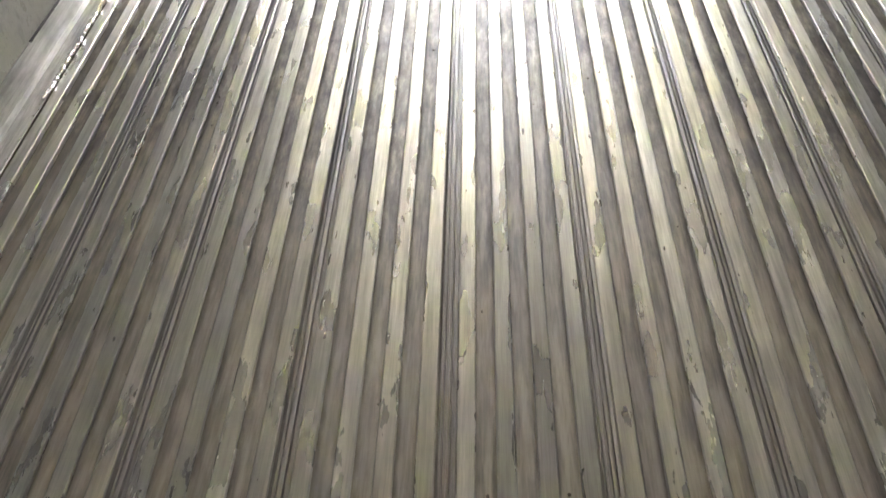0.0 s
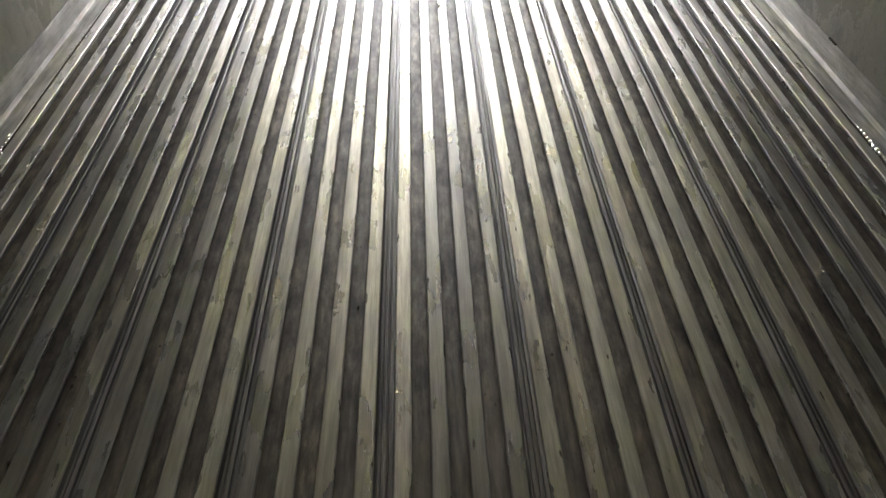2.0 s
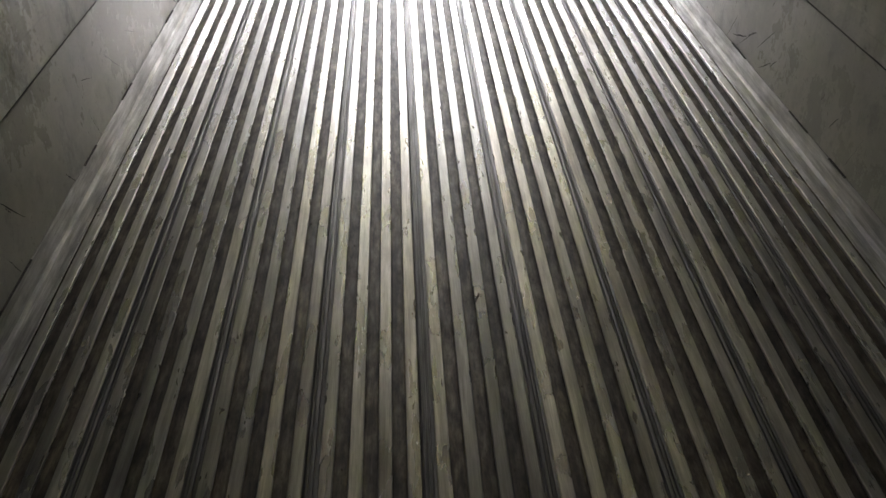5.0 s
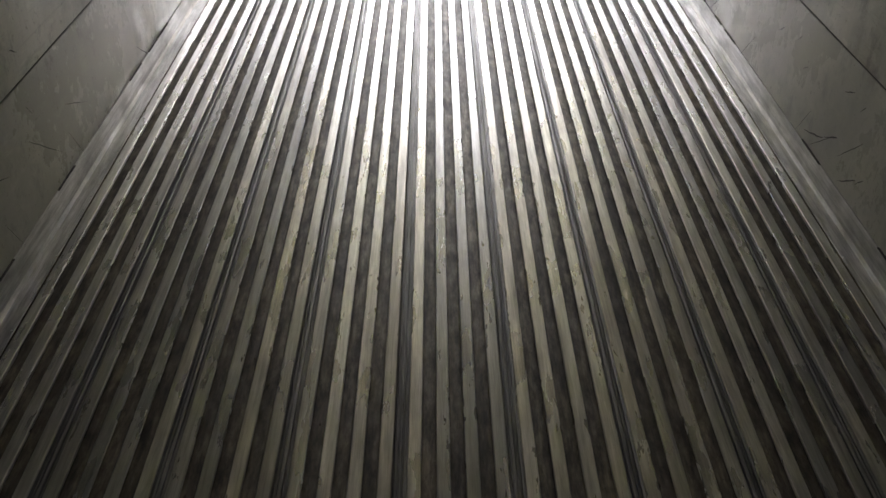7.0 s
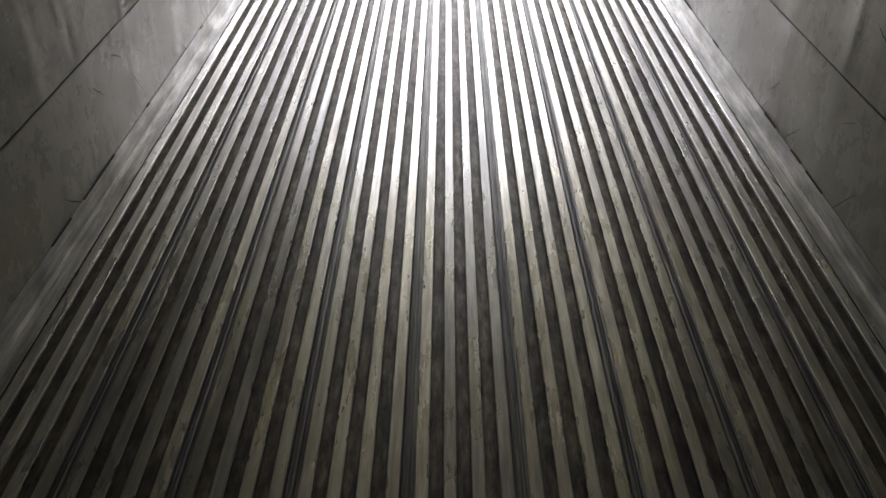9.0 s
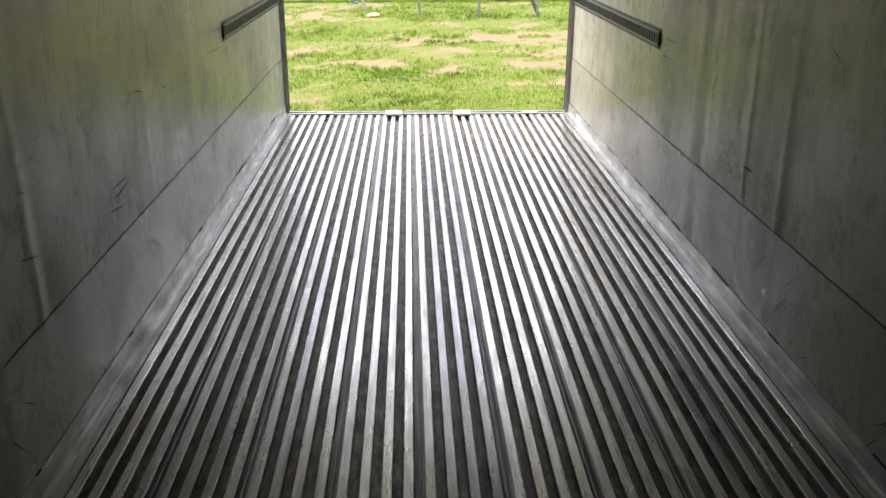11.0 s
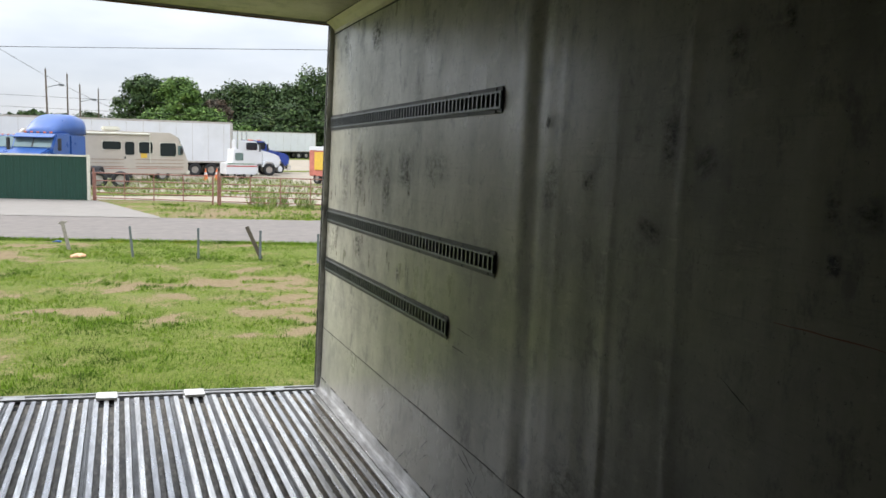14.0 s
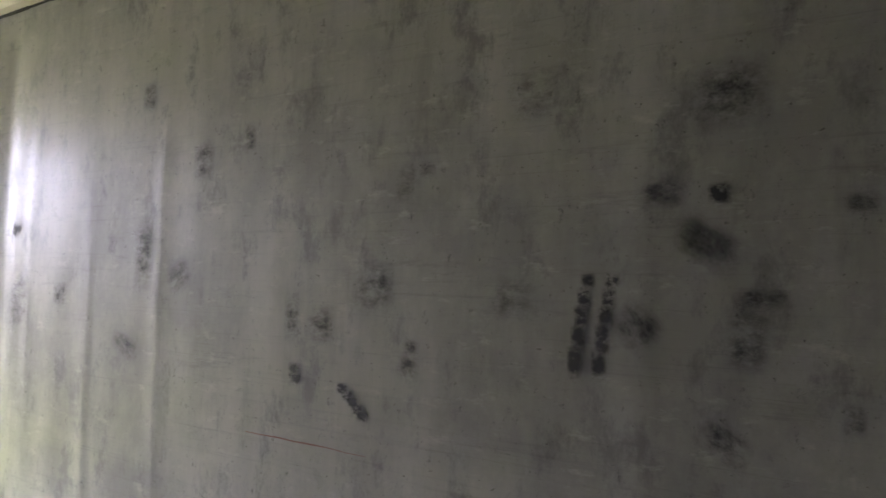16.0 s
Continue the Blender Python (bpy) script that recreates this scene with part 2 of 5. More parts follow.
WALL = liner("wall_liner", (0.485, 0.478, 0.412), (0.37, 0.364, 0.310), 0.31)
KICK = liner("kick_panel_liner", (0.43, 0.427, 0.375), (0.385, 0.382, 0.335), 0.24, False, 0.7, 0.15)
CEIL = liner("ceiling_liner", (0.54, 0.487, 0.40), (0.455, 0.41, 0.335), 0.4, True, 0.55)
COVE = liner("cove_liner", (0.78, 0.71, 0.54), (0.68, 0.61, 0.46), 0.4, True, 0.3)
SEAM = plain("dark_sealant", (0.035, 0.033, 0.03), 0.7)
STEEL = plain("galvanised_track_steel", (0.155, 0.17, 0.18), 0.42, 0.65, 0.3, 30, 0.0006, (0.07, 0.068, 0.065))
STEEL_EDGE = plain("rusty_track_flange", (0.055, 0.056, 0.058), 0.55, 0.4, 0.5, 60, 0.0006, (0.11, 0.085, 0.06))
TRACK_DARK = plain("track_recess", (0.04, 0.042, 0.045), 0.6)
POST = plain("weathered_door_frame_aluminium", (0.42, 0.42, 0.41), 0.4, 0.5, 0.25, 14, 0.0008, (0.14, 0.13, 0.12))
PAD = plain("white_plastic_pad", (0.8, 0.8, 0.79), 0.45)
BULKHEAD = plain("unseen_light_cutting_bulkhead", (0.13, 0.13, 0.125), 0.5, 0, 0.2, 4, 0.001)
VOID = plain("dark_drain_hole", (0.012, 0.012, 0.012), 0.9)


def smudge(name, col, strength, scale, hard):
    """A rubbed-on mark, thin at its rim and broken by the weave beneath."""
    m, t, b = nodes_of(name)
    c = t.nodes.new("ShaderNodeTexCoord")
    sub = t.nodes.new("ShaderNodeVectorMath")
    sub.operation = "SUBTRACT"
    sub.inputs[1].default_value = (0.5, 0.5, 0.5)
    link(t, c.outputs["Generated"], sub.inputs[0])
    away = t.nodes.new("ShaderNodeVectorMath")
    away.operation = "ABSOLUTE"
    link(t, sub.outputs[0], away.inputs[0])
    sep = t.nodes.new("ShaderNodeSeparateXYZ")
    link(t, away.outputs[0], sep.inputs[0])
    ry_ = ramp(t, sep.outputs["Y"], [(0.18, g3(1.0)), (0.5, g3(0.0))])
    rz_ = ramp(t, sep.outputs["Z"], [(0.18, g3(1.0)), (0.5, g3(0.0))])
    rim = t.nodes.new("ShaderNodeMath")
    rim.operation = "MULTIPLY"
    link(t, ry_.outputs[0], rim.inputs[0])
    link(t, rz_.outputs[0], rim.inputs[1])
    n = noise_node(t, scale, 9, 0.78, (1, 1.0, 1.7), offset=30.0)
    nr = ramp(t, n.outputs["Fac"], [(0.46 - hard, g3(0.0)), (0.56 + hard, g3(1.0))])
    mul = t.nodes.new("ShaderNodeMath")
    mul.operation = "MULTIPLY"
    link(t, rim.outputs[0], mul.inputs[0])
    link(t, nr.outputs[0], mul.inputs[1])
    mul2 = t.nodes.new("ShaderNodeMath")
    mul2.operation = "MULTIPLY"
    mul2.use_clamp = True
    mul2.inputs[1].default_value = strength
    link(t, mul.outputs[0], mul2.inputs[0])
    link(t, mul2.outputs[0], b.inputs["Alpha"])
    b.inputs["Base Color"].default_value = (*col, 1)
    b.inputs["Roughness"].default_value = 0.6
    return m


SCUFF = smudge("rubbed_dirt", (0.06, 0.058, 0.052), 0.85, 20, 0.07)
RUBBER = smudge("black_rubber_scuff", (0.022, 0.022, 0.022), 2.0, 34, 0.07)
FAINT = smudge("faint_hand_grime", (0.09, 0.085, 0.07), 0.5, 18, 0.05)
BROWN = smudge("brown_drip_stain", (0.12, 0.088, 0.052), 0.95, 34, 0.04)
SCRATCH = plain("black_scratch", (0.03, 0.03, 0.03), 0.7)
RED_SCRATCH = plain("red_scratch", (0.30, 0.14, 0.11), 0.6)

# outdoors
def ground_material():
    m, t, b = nodes_of("grass_and_bare_soil")
    at = t.nodes.new("ShaderNodeAttribute")
    at.attribute_name = "bare"
    n = noise_node(t, 1.6, 8, 0.7)
    f = noise_node(t, 22, 6, 0.75)
    turf = ramp(t, f.outputs["Fac"], [(0.3, (0.04, 0.055, 0.010)), (0.5, (0.115, 0.15, 0.024)), (0.72, (0.22, 0.25, 0.06))])
    dry = ramp(t, n.outputs["Fac"], [(0.45, g3(0.0)), (0.75, g3(0.45))])
    turf2 = mixed(t, turf.outputs[0], (0.20, 0.17, 0.07), dry.outputs[0])
    soil = ramp(t, f.outputs["Fac"], [(0.25, (0.11, 0.075, 0.038)), (0.7, (0.29, 0.225, 0.13))])
    s = t.nodes.new("ShaderNodeMath")
    s.operation = "MULTIPLY_ADD"
    s.inputs[1].default_value = 1.2
    link(t, f.outputs["Fac"], s.inputs[0])
    link(t, at.outputs["Fac"], s.inputs[2])
    edge = ramp(t, s.outputs[0], [(0.79, g3(0.0)), (1.14, g3(1.0))])
    link(t, mixed(t, turf2, soil.outputs[0], edge.outputs[0]), b.inputs["Base Color"])
    b.inputs["Roughness"].default_value = 0.9
    b.inputs["Specular IOR Level"].default_value = 0.1
    bump(t, b, f.outputs["Fac"], 0.6, 0.05)
    return m


GROUND = ground_material()
ROAD = plain("pale_worn_asphalt", (0.185, 0.166, 0.15), 0.85, 0, 0.18, 2.5, 0.004, (0.15, 0.138, 0.13))
CONCRETE = plain("concrete_apron", (0.24, 0.222, 0.20), 0.8, 0, 0.1, 1.6, 0.003, (0.21, 0.195, 0.175))
GRAVEL = plain("crushed_gravel_yard", (0.31, 0.27, 0.215), 0.9, 0, 0.25, 0.9, 0.01, (0.20, 0.18, 0.11))

for m in (ROAD, CONCRETE, GRAVEL):
    m.node_tree.nodes["Principled BSDF"].inputs["Specular IOR Level"].default_value = 0.12


def blade_material(name, a, b_):
    m, t, b = nodes_of(name)
    g = t.nodes.new("ShaderNodeNewGeometry")
    r = ramp(t, g.outputs["Random Per Island"], [(0.0, a), (0.6, b_), (1.0, tuple(x * 1.35 for x in b_))])
    n = t.nodes.new("ShaderNodeTexNoise")
    n.inputs["Scale"].default_value, n.inputs["Detail"].default_value = 0.9, 6
    link(t, g.outputs["Position"], n.inputs["Vector"])
    k = ramp(t, n.outputs["Fac"], [(0.34, (0.40, 0.46, 0.42)), (0.48, (1, 1, 1)), (0.62, (1.15, 1.05, 0.9)), (0.72, (1.35, 0.95, 0.9))])
    link(t, mixed(t, r.outputs[0], k.outputs[0], 1.0, "MULTIPLY"), b.inputs["Base Color"])
    b.inputs["Roughness"].default_value = 0.7
    b.inputs["Specular IOR Level"].default_value = 0.15
    return m


BLADE = blade_material("grass_blades", (0.038, 0.078, 0.008), (0.140, 0.240, 0.022))
WEED = blade_material("tall_weeds", (0.10, 0.14, 0.04), (0.20, 0.25, 0.08))
LEAF = [blade_material("leaves_dark", (0.022, 0.042, 0.016), (0.060, 0.100, 0.036)), blade_material("leaves_fresh", (0.036, 0.075, 0.016), (0.095, 0.165, 0.04)),
        blade_material("leaves_brown", (0.045, 0.036, 0.028), (0.10, 0.08, 0.06))]
BARK = plain("bark", (0.10, 0.08, 0.06), 0.9, 0, 0.3, 3, 0.02)
GREEN_METAL = plain("dark_green_sheet_metal", (0.006, 0.046, 0.029), 0.4, 0.0, 0.12, 2)
CREAM = plain("cream_trim", (0.62, 0.60, 0.5), 0.5, 0, 0.1, 5)
RUST = plain("rust_red_pipe", (0.27, 0.12, 0.09), 0.65, 0.1, 0.3, 8, 0.002, (0.36, 0.25, 0.20))
WOOD = plain("grey_weathered_wood", (0.30, 0.27, 0.23), 0.85, 0, 0.3, 12, 0.004)
TPOST = plain("grey_steel_post", (0.16, 0.18, 0.19), 0.6, 0.4, 0.25, 14, 0.002)
WHITE = plain("white_vehicle_paint", (0.66, 0.67, 0.685), 0.35, 0, 0.05, 0.8, 0, (0.55, 0.55, 0.535))
BEIGE = plain("beige_coach_paint", (0.50, 0.445, 0.375), 0.4, 0, 0.05, 1.2, 0, (0.42, 0.36, 0.30))
TAN = plain("tan_stripe", (0.30, 0.21, 0.15), 0.5)
BLUE = plain("faded_blue_truck_paint", (0.022, 0.085, 0.30), 0.32, 0, 0.14, 1.5, 0, (0.045, 0.12, 0.32))
NAVY = plain("navy_blue_truck_paint", (0.02, 0.05, 0.26), 0.3, 0, 0.15, 2)
TYRE = plain("tyre_rubber", (0.025, 0.025, 0.026), 0.8, 0, 0.2, 10)
RIM = plain("dull_wheel_steel", (0.45, 0.42, 0.38), 0.45, 0.5, 0.2, 8, 0, (0.25, 0.17, 0.12))
CHROME = plain("chrome", (0.7, 0.7, 0.72), 0.15, 1.0, 0.05, 5)
FRAME = plain("black_chassis", (0.03, 0.03, 0.03), 0.6)
RED = plain("red_stripe", (0.42, 0.04, 0.03), 0.45)
GREEN = plain("green_stripe", (0.04, 0.2, 0.1), 0.45)
ORANGE = plain("orange_plastic", (0.75, 0.19, 0.06), 0.5)
YELLOW = plain("yellow_paint", (0.7, 0.45, 0.06), 0.5)
PALE_RED = plain("faded_red_paint", (0.5, 0.16, 0.12), 0.55, 0, 0.2, 3)
CLOTH = plain("pale_orange_rag", (0.75, 0.42, 0.25), 0.9, 0, 0.25, 12)
WIRE = plain("black_cable", (0.03, 0.03, 0.035), 0.6)


def glass_material():
    m, t, b = nodes_of("tinted_glass")
    b.inputs["Base Color"].default_value = (0.02, 0.025, 0.03, 1)
    b.inputs["Roughness"].default_value = 0.06
    b.inputs["IOR"].default_value = 1.35
    return m


GLASS = glass_material()
# the sky's reflection is put into this glass as a pale base colour
PALE_GLASS = plain("windscreen_sky_in_colour", (0.16, 0.22, 0.22), 0.08, 0.3, 0.1, 2)


# ---------------------------------------------------------------- building helpers
def finish(name, bm, mat, smooth=False):
    me = bpy.data.meshes.new(name)
    bmesh.ops.recalc_face_normals(bm, faces=bm.faces[:])
    bm.to_mesh(me)
    bm.free()
    me.materials.append(mat)
    if smooth:
        me.polygons.foreach_set("use_smooth", [True] * len(me.polygons))
    return me


def part(name, bm, mat, parent, label="", smooth=False):
    ob = new(name, finish(name, bm, mat, smooth) if isinstance(bm, bmesh.types.BMesh) else bm)
    ob.parent = parent
    if label:
        tagged(ob, label)
    return ob


def thing(name, m, label, category, group="", kind=""):
    ob = new(name)
    ob.empty_display_size = 0.2
    ob.matrix_basis = m
    return tagged(ob, label, category, group, kind)


def structure(name, bm, mat, m=None, label="", smooth=False):
    ob = new(name, finish(name, bm, mat, smooth) if isinstance(bm, bmesh.types.BMesh) else bm)
    if m is not None:
        ob.matrix_basis = m
    return tagged(ob, label, "", "", "structure")


def bx(a, b, bevel=0.0, bm=None):
    own = bm or bmesh.new()
    vs = bmesh.ops.create_cube(own, size=1)["verts"]
    for v in vs:
        v.co = Vector([(p + q) / 2 + (q - p) * c for p, q, c in zip(a, b, v.co)])
    if bevel:
        bmesh.ops.bevel(own, geom=list({e for v in vs for e in v.link_edges}), offset=bevel, segments=2, affect="EDGES")
    return own


def tube(p, q, r, n=10, r2=None, bm=None):
    own = bm or bmesh.new()
    p, q = Vector(p), Vector(q)
    d = q - p
    m = Matrix.Translation((p + q) / 2) @ d.to_track_quat("Z", "Y").to_matrix().to_4x4()
    bmesh.ops.create_cone(own, cap_ends=True, segments=n, radius1=r, radius2=r if r2 is None else r2, depth=d.length, matrix=m)
    return own


def prism(outline, a, b, axis="y", bevel=0.0):
    """Extrudes an outline: (x, z) along y, or (y, z) along x, or (x, y) along z."""
    bm = bmesh.new()
    put = {"y": lambda u, v, w: (u, w, v), "x": lambda u, v, w: (w, u, v), "z": lambda u, v, w: (u, v, w)}[axis]
    lo = [bm.verts.new(put(u, v, a)) for u, v in outline]
    hi = [bm.verts.new(put(u, v, b)) for u, v in outline]
    k = len(outline)
    bm.faces.new(lo)
    bm.faces.new(hi[::-1])
    for i in range(k):
        bm.faces.new((lo[i], hi[i], hi[(i + 1) % k], lo[(i + 1) % k]))
    if bevel:
        bmesh.ops.bevel(bm, geom=[e for e in bm.edges], offset=bevel, segments=2, affect="EDGES")
    return bm


# ---------------------------------------------------------------- the trailer: floor
W, H, LEN = 1.25, 2.787, 15.9      # half width, height, length
PITCH, DEPTH = 0.0667, 0.024       # rib spacing, depth of the channels
FLAT = 0.0325                      # width of a rib's top

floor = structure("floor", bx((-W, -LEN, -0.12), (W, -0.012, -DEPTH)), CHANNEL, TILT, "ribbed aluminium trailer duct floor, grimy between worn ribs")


def rib_mesh():
    h, e = FLAT / 2, 0.0022
    return finish("rib", prism([(-h + 0.009, -DEPTH), (h - 0.009, -DEPTH), (h - 0.008, -0.007), (h, -0.005), (h, -e), (h - e, 0), (-h + e, 0), (-h, -e), (-h, -0.005), (-h + 0.008, -0.007)],
                               -LEN, -0.082), RIB)


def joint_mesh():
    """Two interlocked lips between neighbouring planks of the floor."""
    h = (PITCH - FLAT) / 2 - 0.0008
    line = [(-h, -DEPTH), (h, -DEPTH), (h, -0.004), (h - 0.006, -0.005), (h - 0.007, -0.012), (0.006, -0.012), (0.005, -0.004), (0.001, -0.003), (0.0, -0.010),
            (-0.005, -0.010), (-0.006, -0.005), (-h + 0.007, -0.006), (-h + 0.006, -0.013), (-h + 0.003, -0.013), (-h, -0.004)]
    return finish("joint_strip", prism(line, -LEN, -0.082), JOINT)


def weld_mesh():
    """A stitched weld bead: small lumps in a row, thicker over one stretch."""
    bm = bmesh.new()
    rng = random.Random(5)
    y = -LEN + 0.3
    while y < -0.3:
        strong = -10.3 < y < -9.36
        if strong or rng.random() < 0.5:
            r = rng.uniform(0.006, 0.011) if strong else rng.uniform(0.002, 0.004)
            m = pose(rng.uniform(-0.003, 0.003), y, 0.002) @ Matrix.Diagonal((r, rng.uniform(0.8, 1.6) * r, r * 0.7, 1))
            bmesh.ops.create_icosphere(bm, subdivisions=1, radius=1, matrix=m)
        y += rng.uniform(0.012, 0.022) if strong else rng.uniform(0.015, 0.05)
    return finish("weld_bead", bm, WELD, True)


# ---------------------------------------------------------------- walls
def bulge(y, side):
    """The liner is blistered into shallow upright waves."""
    v = 0.0006 * math.sin(y * 14.0 + side) + 0.0006 * math.sin(y * 23.7 + 2.1 * side) + 0.0024 * noise.noise(Vector((y * 2.4, side * 9.0, 1.3))) * 2
    v += 0.0004 * math.sin(y * 41.0 + 0.7 * side + math.sin(y * 3))
    for c_, w_, a_ in ((-3.72, 0.03, 0.004), (-4.08, 0.035, 0.0045), (-4.47, 0.03, 0.0045), (-4.95, 0.04, 0.003), (-2.2, 0.04, 0.003), (-1.35, 0.035, 0.003), (-6.1, 0.05, 0.004), (-6.9, 0.04, 0.004), (-7.7, 0.05, 0.004)):
        v -= 0.5 * a_ * math.exp(-((y - c_ - 0.1 * (side < 0)) / w_) ** 2)
    # single blisters, sharper on one flank
    for c_, w_, a_ in ((-5.20, 0.04, 0.004), (-5.50, 0.045, 0.0045), (-5.93, 0.04, 0.0035), (-6.25, 0.05, 0.0045)) if side < 0 else ((-5.93, 0.05, 0.003), (-3.72, 0.03, 0.0015), (-4.10, 0.025, 0.0025), (-4.46, 0.022, 0.003)):
        d_ = (y - c_) / w_
        v -= a_ * math.exp(-(d_ * (1.0 if d_ > 0 else 2.2)) ** 2)
    if side > 0:
        v -= 0.009 * math.exp(-((y + 3.40) / 0.06) ** 2) - 0.008 * math.exp(-((y + 3.53) / 0.05) ** 2)
    return v


def sheet(side, z0, z1, x, nz, amp=1.0):
    """A liner sheet, gently waved, 40 mm thick, its face towards the inside at x."""
    ys = np.linspace(-LEN, -0.005, 900)
    verts, faces = [], []
    for k in range(nz + 1):
        z = z0 + (z1 - z0) * k / nz
        for y in ys:
            fade = amp * (0.6 + 0.9 * noise.noise(Vector((y * 1.3, z * 1.2, side * 5.0)))) * min(1, abs(y) / 0.2) * min(1, (H + 0.02 - z) / 0.35)
            verts.append((side * (x + fade * bulge(y + 0.015 * math.sin(z * 2.0 + side), side)), y, z))
    n = len(ys)
    for k in range(nz):
        for i in range(n - 1):
            a = k * n + i
            f = (a, a + 1, a + n + 1, a + n)
            faces.append(f if side < 0 else f[::-1])
    # back and rim
    c = len(verts)
    for xx in (x + 0.003, x + 0.04):
        verts += [(side * xx, ys[0], z0), (side * xx, ys[-1], z0), (side * xx, ys[-1], z1), (side * xx, ys[0], z1)]
    rim = [(c + 4, c + 7, c + 6, c + 5)] + [(c + i, c + (i + 1) % 4, c + 4 + (i + 1) % 4, c + 4 + i) for i in range(4)]
    faces += rim
    me = bpy.data.meshes.new("liner_sheet")
    me.from_pydata(verts, [], faces)
    me.polygons.foreach_set("use_smooth", [i < len(faces) - 5 for i in range(len(faces))])
    return me


SEAM_Z = 0.476
for side, tag in ((-1, "left"), (1, "right")):
    up = sheet(side, SEAM_Z + 0.003, H + 0.02, W, 16)
    up.materials.append(WALL)
    wall = structure("wall_" + tag, up, None, TILT, "off-white fibreglass trailer wall liner, smudged and wavy")
    low = sheet(side, 0.0, SEAM_Z - 0.003, W - 0.002, 4, 0.35)
    low.materials.append(KICK)
    part("kick_panel", low, None, wall, "scratched grey lower scuff panel")
    part("seam", bx((W + 0.002, -LEN, SEAM_Z - 0.004), (W + 0.03, -0.006, SEAM_Z + 0.005)) if side > 0 else bx((-W - 0.03, -LEN, SEAM_Z - 0.004), (-W - 0.002, -0.006, SEAM_Z + 0.005)),
         SEAM, wall, "dark sealant line")
    part("outer_skin", bx((side * (W + 0.045), -LEN, -0.12), (side * (W + 0.08), -0.002, H + 0.1)) if side > 0 else bx((-W - 0.08, -LEN, -0.12), (-W - 0.045, -0.002, H + 0.1)), WHITE, wall)

ceiling = structure("ceiling", bx((-W - 0.04, -LEN, H), (W + 0.04, -0.004, H + 0.1)), CEIL, TILT, "cream fibreglass trailer ceiling")
for side in (-1, 1):
    prof = [(W, H - 0.082), (W - 0.004, H - 0.078), (W - 0.007, H - 0.058), (W - 0.034, H - 0.026), (W - 0.066, H - 0.007), (W - 0.07, H - 0.001), (W, H - 0.001)]
    structure("trim_ceiling", prism([(side * u, v) for u, v in prof], -LEN, -0.01), COVE, TILT, "cream corner cove trim along the ceiling")
    structure("trim_joint", bx((side * (W - 0.0735) - 0.0015, -LEN, H - 0.004), (side * (W - 0.0735) + 0.0015, -0.012, H + 0.002)), SEAM, TILT, "thin dark joint between cove and ceiling")
    line = bmesh.new()
    rng = random.Random(8 + side)
    y = -LEN
    while y < -0.05:
        d = rng.uniform(0.05, 0.3)
        bx((side * (W - 0.003) - 0.003, y, H - 0.089 + rng.uniform(-0.004, 0.002)), (side * (W - 0.003) + 0.003, min(y + d, -0.02), H - 0.084 + rng.uniform(0, 0.003)), 0, line)
        y += d * 0.96
    structure("trim_sealant", line, SEAM, TILT, "uneven dark sealant below the ceiling cove")


def liner_flap():
    """The ceiling liner has come loose across its end: it sags, with one torn corner."""
    bm = bmesh.new()
    n, k = 24, 12
    rows = []
    for j in range(k + 1):
        v = j / k
        row = []
        for i in range(n + 1):
            u = i / n
            x = -0.15 + 0.87 * u
            y = -2.2 - 0.22 * (2 * u - 1) ** 2 - 0.28 * u - 1.0 * v + 0.015 * math.sin(u * 23)
            sag = 0.075 * math.sin(math.pi * u) ** 0.8 * (1 - v) ** 1.3 + 0.006 * math.sin(u * 9 + v * 4) * (1 - v) * math.sin(math.pi * u)
            row.append(bm.verts.new((x, y, H - 0.004 - sag)))
        rows.append(row)
    for j in range(k):
        for i in range(n):
            bm.faces.new((rows[j][i], rows[j][i + 1], rows[j + 1][i + 1], rows[j + 1][i]))
    bmesh.ops.solidify(bm, geom=bm.faces[:], thickness=0.002)
    return bm


part("loose_liner", liner_flap(), CEIL, ceiling, "sagging loose end of the ceiling liner", True)
part("torn_tab", prism([(0.655, -2.60), (0.70, -2.57), (0.715, -2.64), (0.67, -2.66)], H - 0.012, H - 0.009, "z"), CEIL, ceiling, "torn corner of the liner")
for x, y in ((0.672, -2.605), (0.70, -2.63)):
    part("rivet_hole", tube((x, y, H - 0.0145), (x, y, H - 0.011), 0.008, 8), SEAM, ceiling, "dark rivet hole")
# never in view; closes the nose, dark grey to cut bounced light inside
structure("wall_front", bx((-W, -LEN - 0.06, -0.12), (W, -LEN, H + 0.1)), BULKHEAD, TILT, "unseen front wall of the trailer, dark to cut bounced light")

# floor flashing: a plate welded to the floor and folded up the wall
for side in (-1, 1):
    prof = [(1.187, 0.0008), (1.188, 0.0032), (1.215, 0.0036), (1.232, 0.0065), (1.2385, 0.020), (1.2435, 0.090), (1.2465, 0.090), (1.2465, -0.012), (1.21, -0.012), (1.207, 0.0008)]
    part("flashing", prism([(side * u, v) for u, v in prof], -LEN, -0.02), FLASHING, floor, "scuffed aluminium corner flashing")
    lip = bmesh.new()
    rng = random.Random(31 + side)
    y = -LEN
    while y < -0.1:
        d = rng.uniform(0.03, 0.22)
        if rng.random() < 0.22:
            w = rng.uniform(0.0006, 0.002)
            bx((side * 1.2435 - 0.003, y, 0.089), (side * 1.2435 + 0.003, min(y + d, -0.03), 0.091 + w), 0, lip)
        y += d
    part("sealant_lip", lip, SEAM, floor, "ragged dark sealant edge")

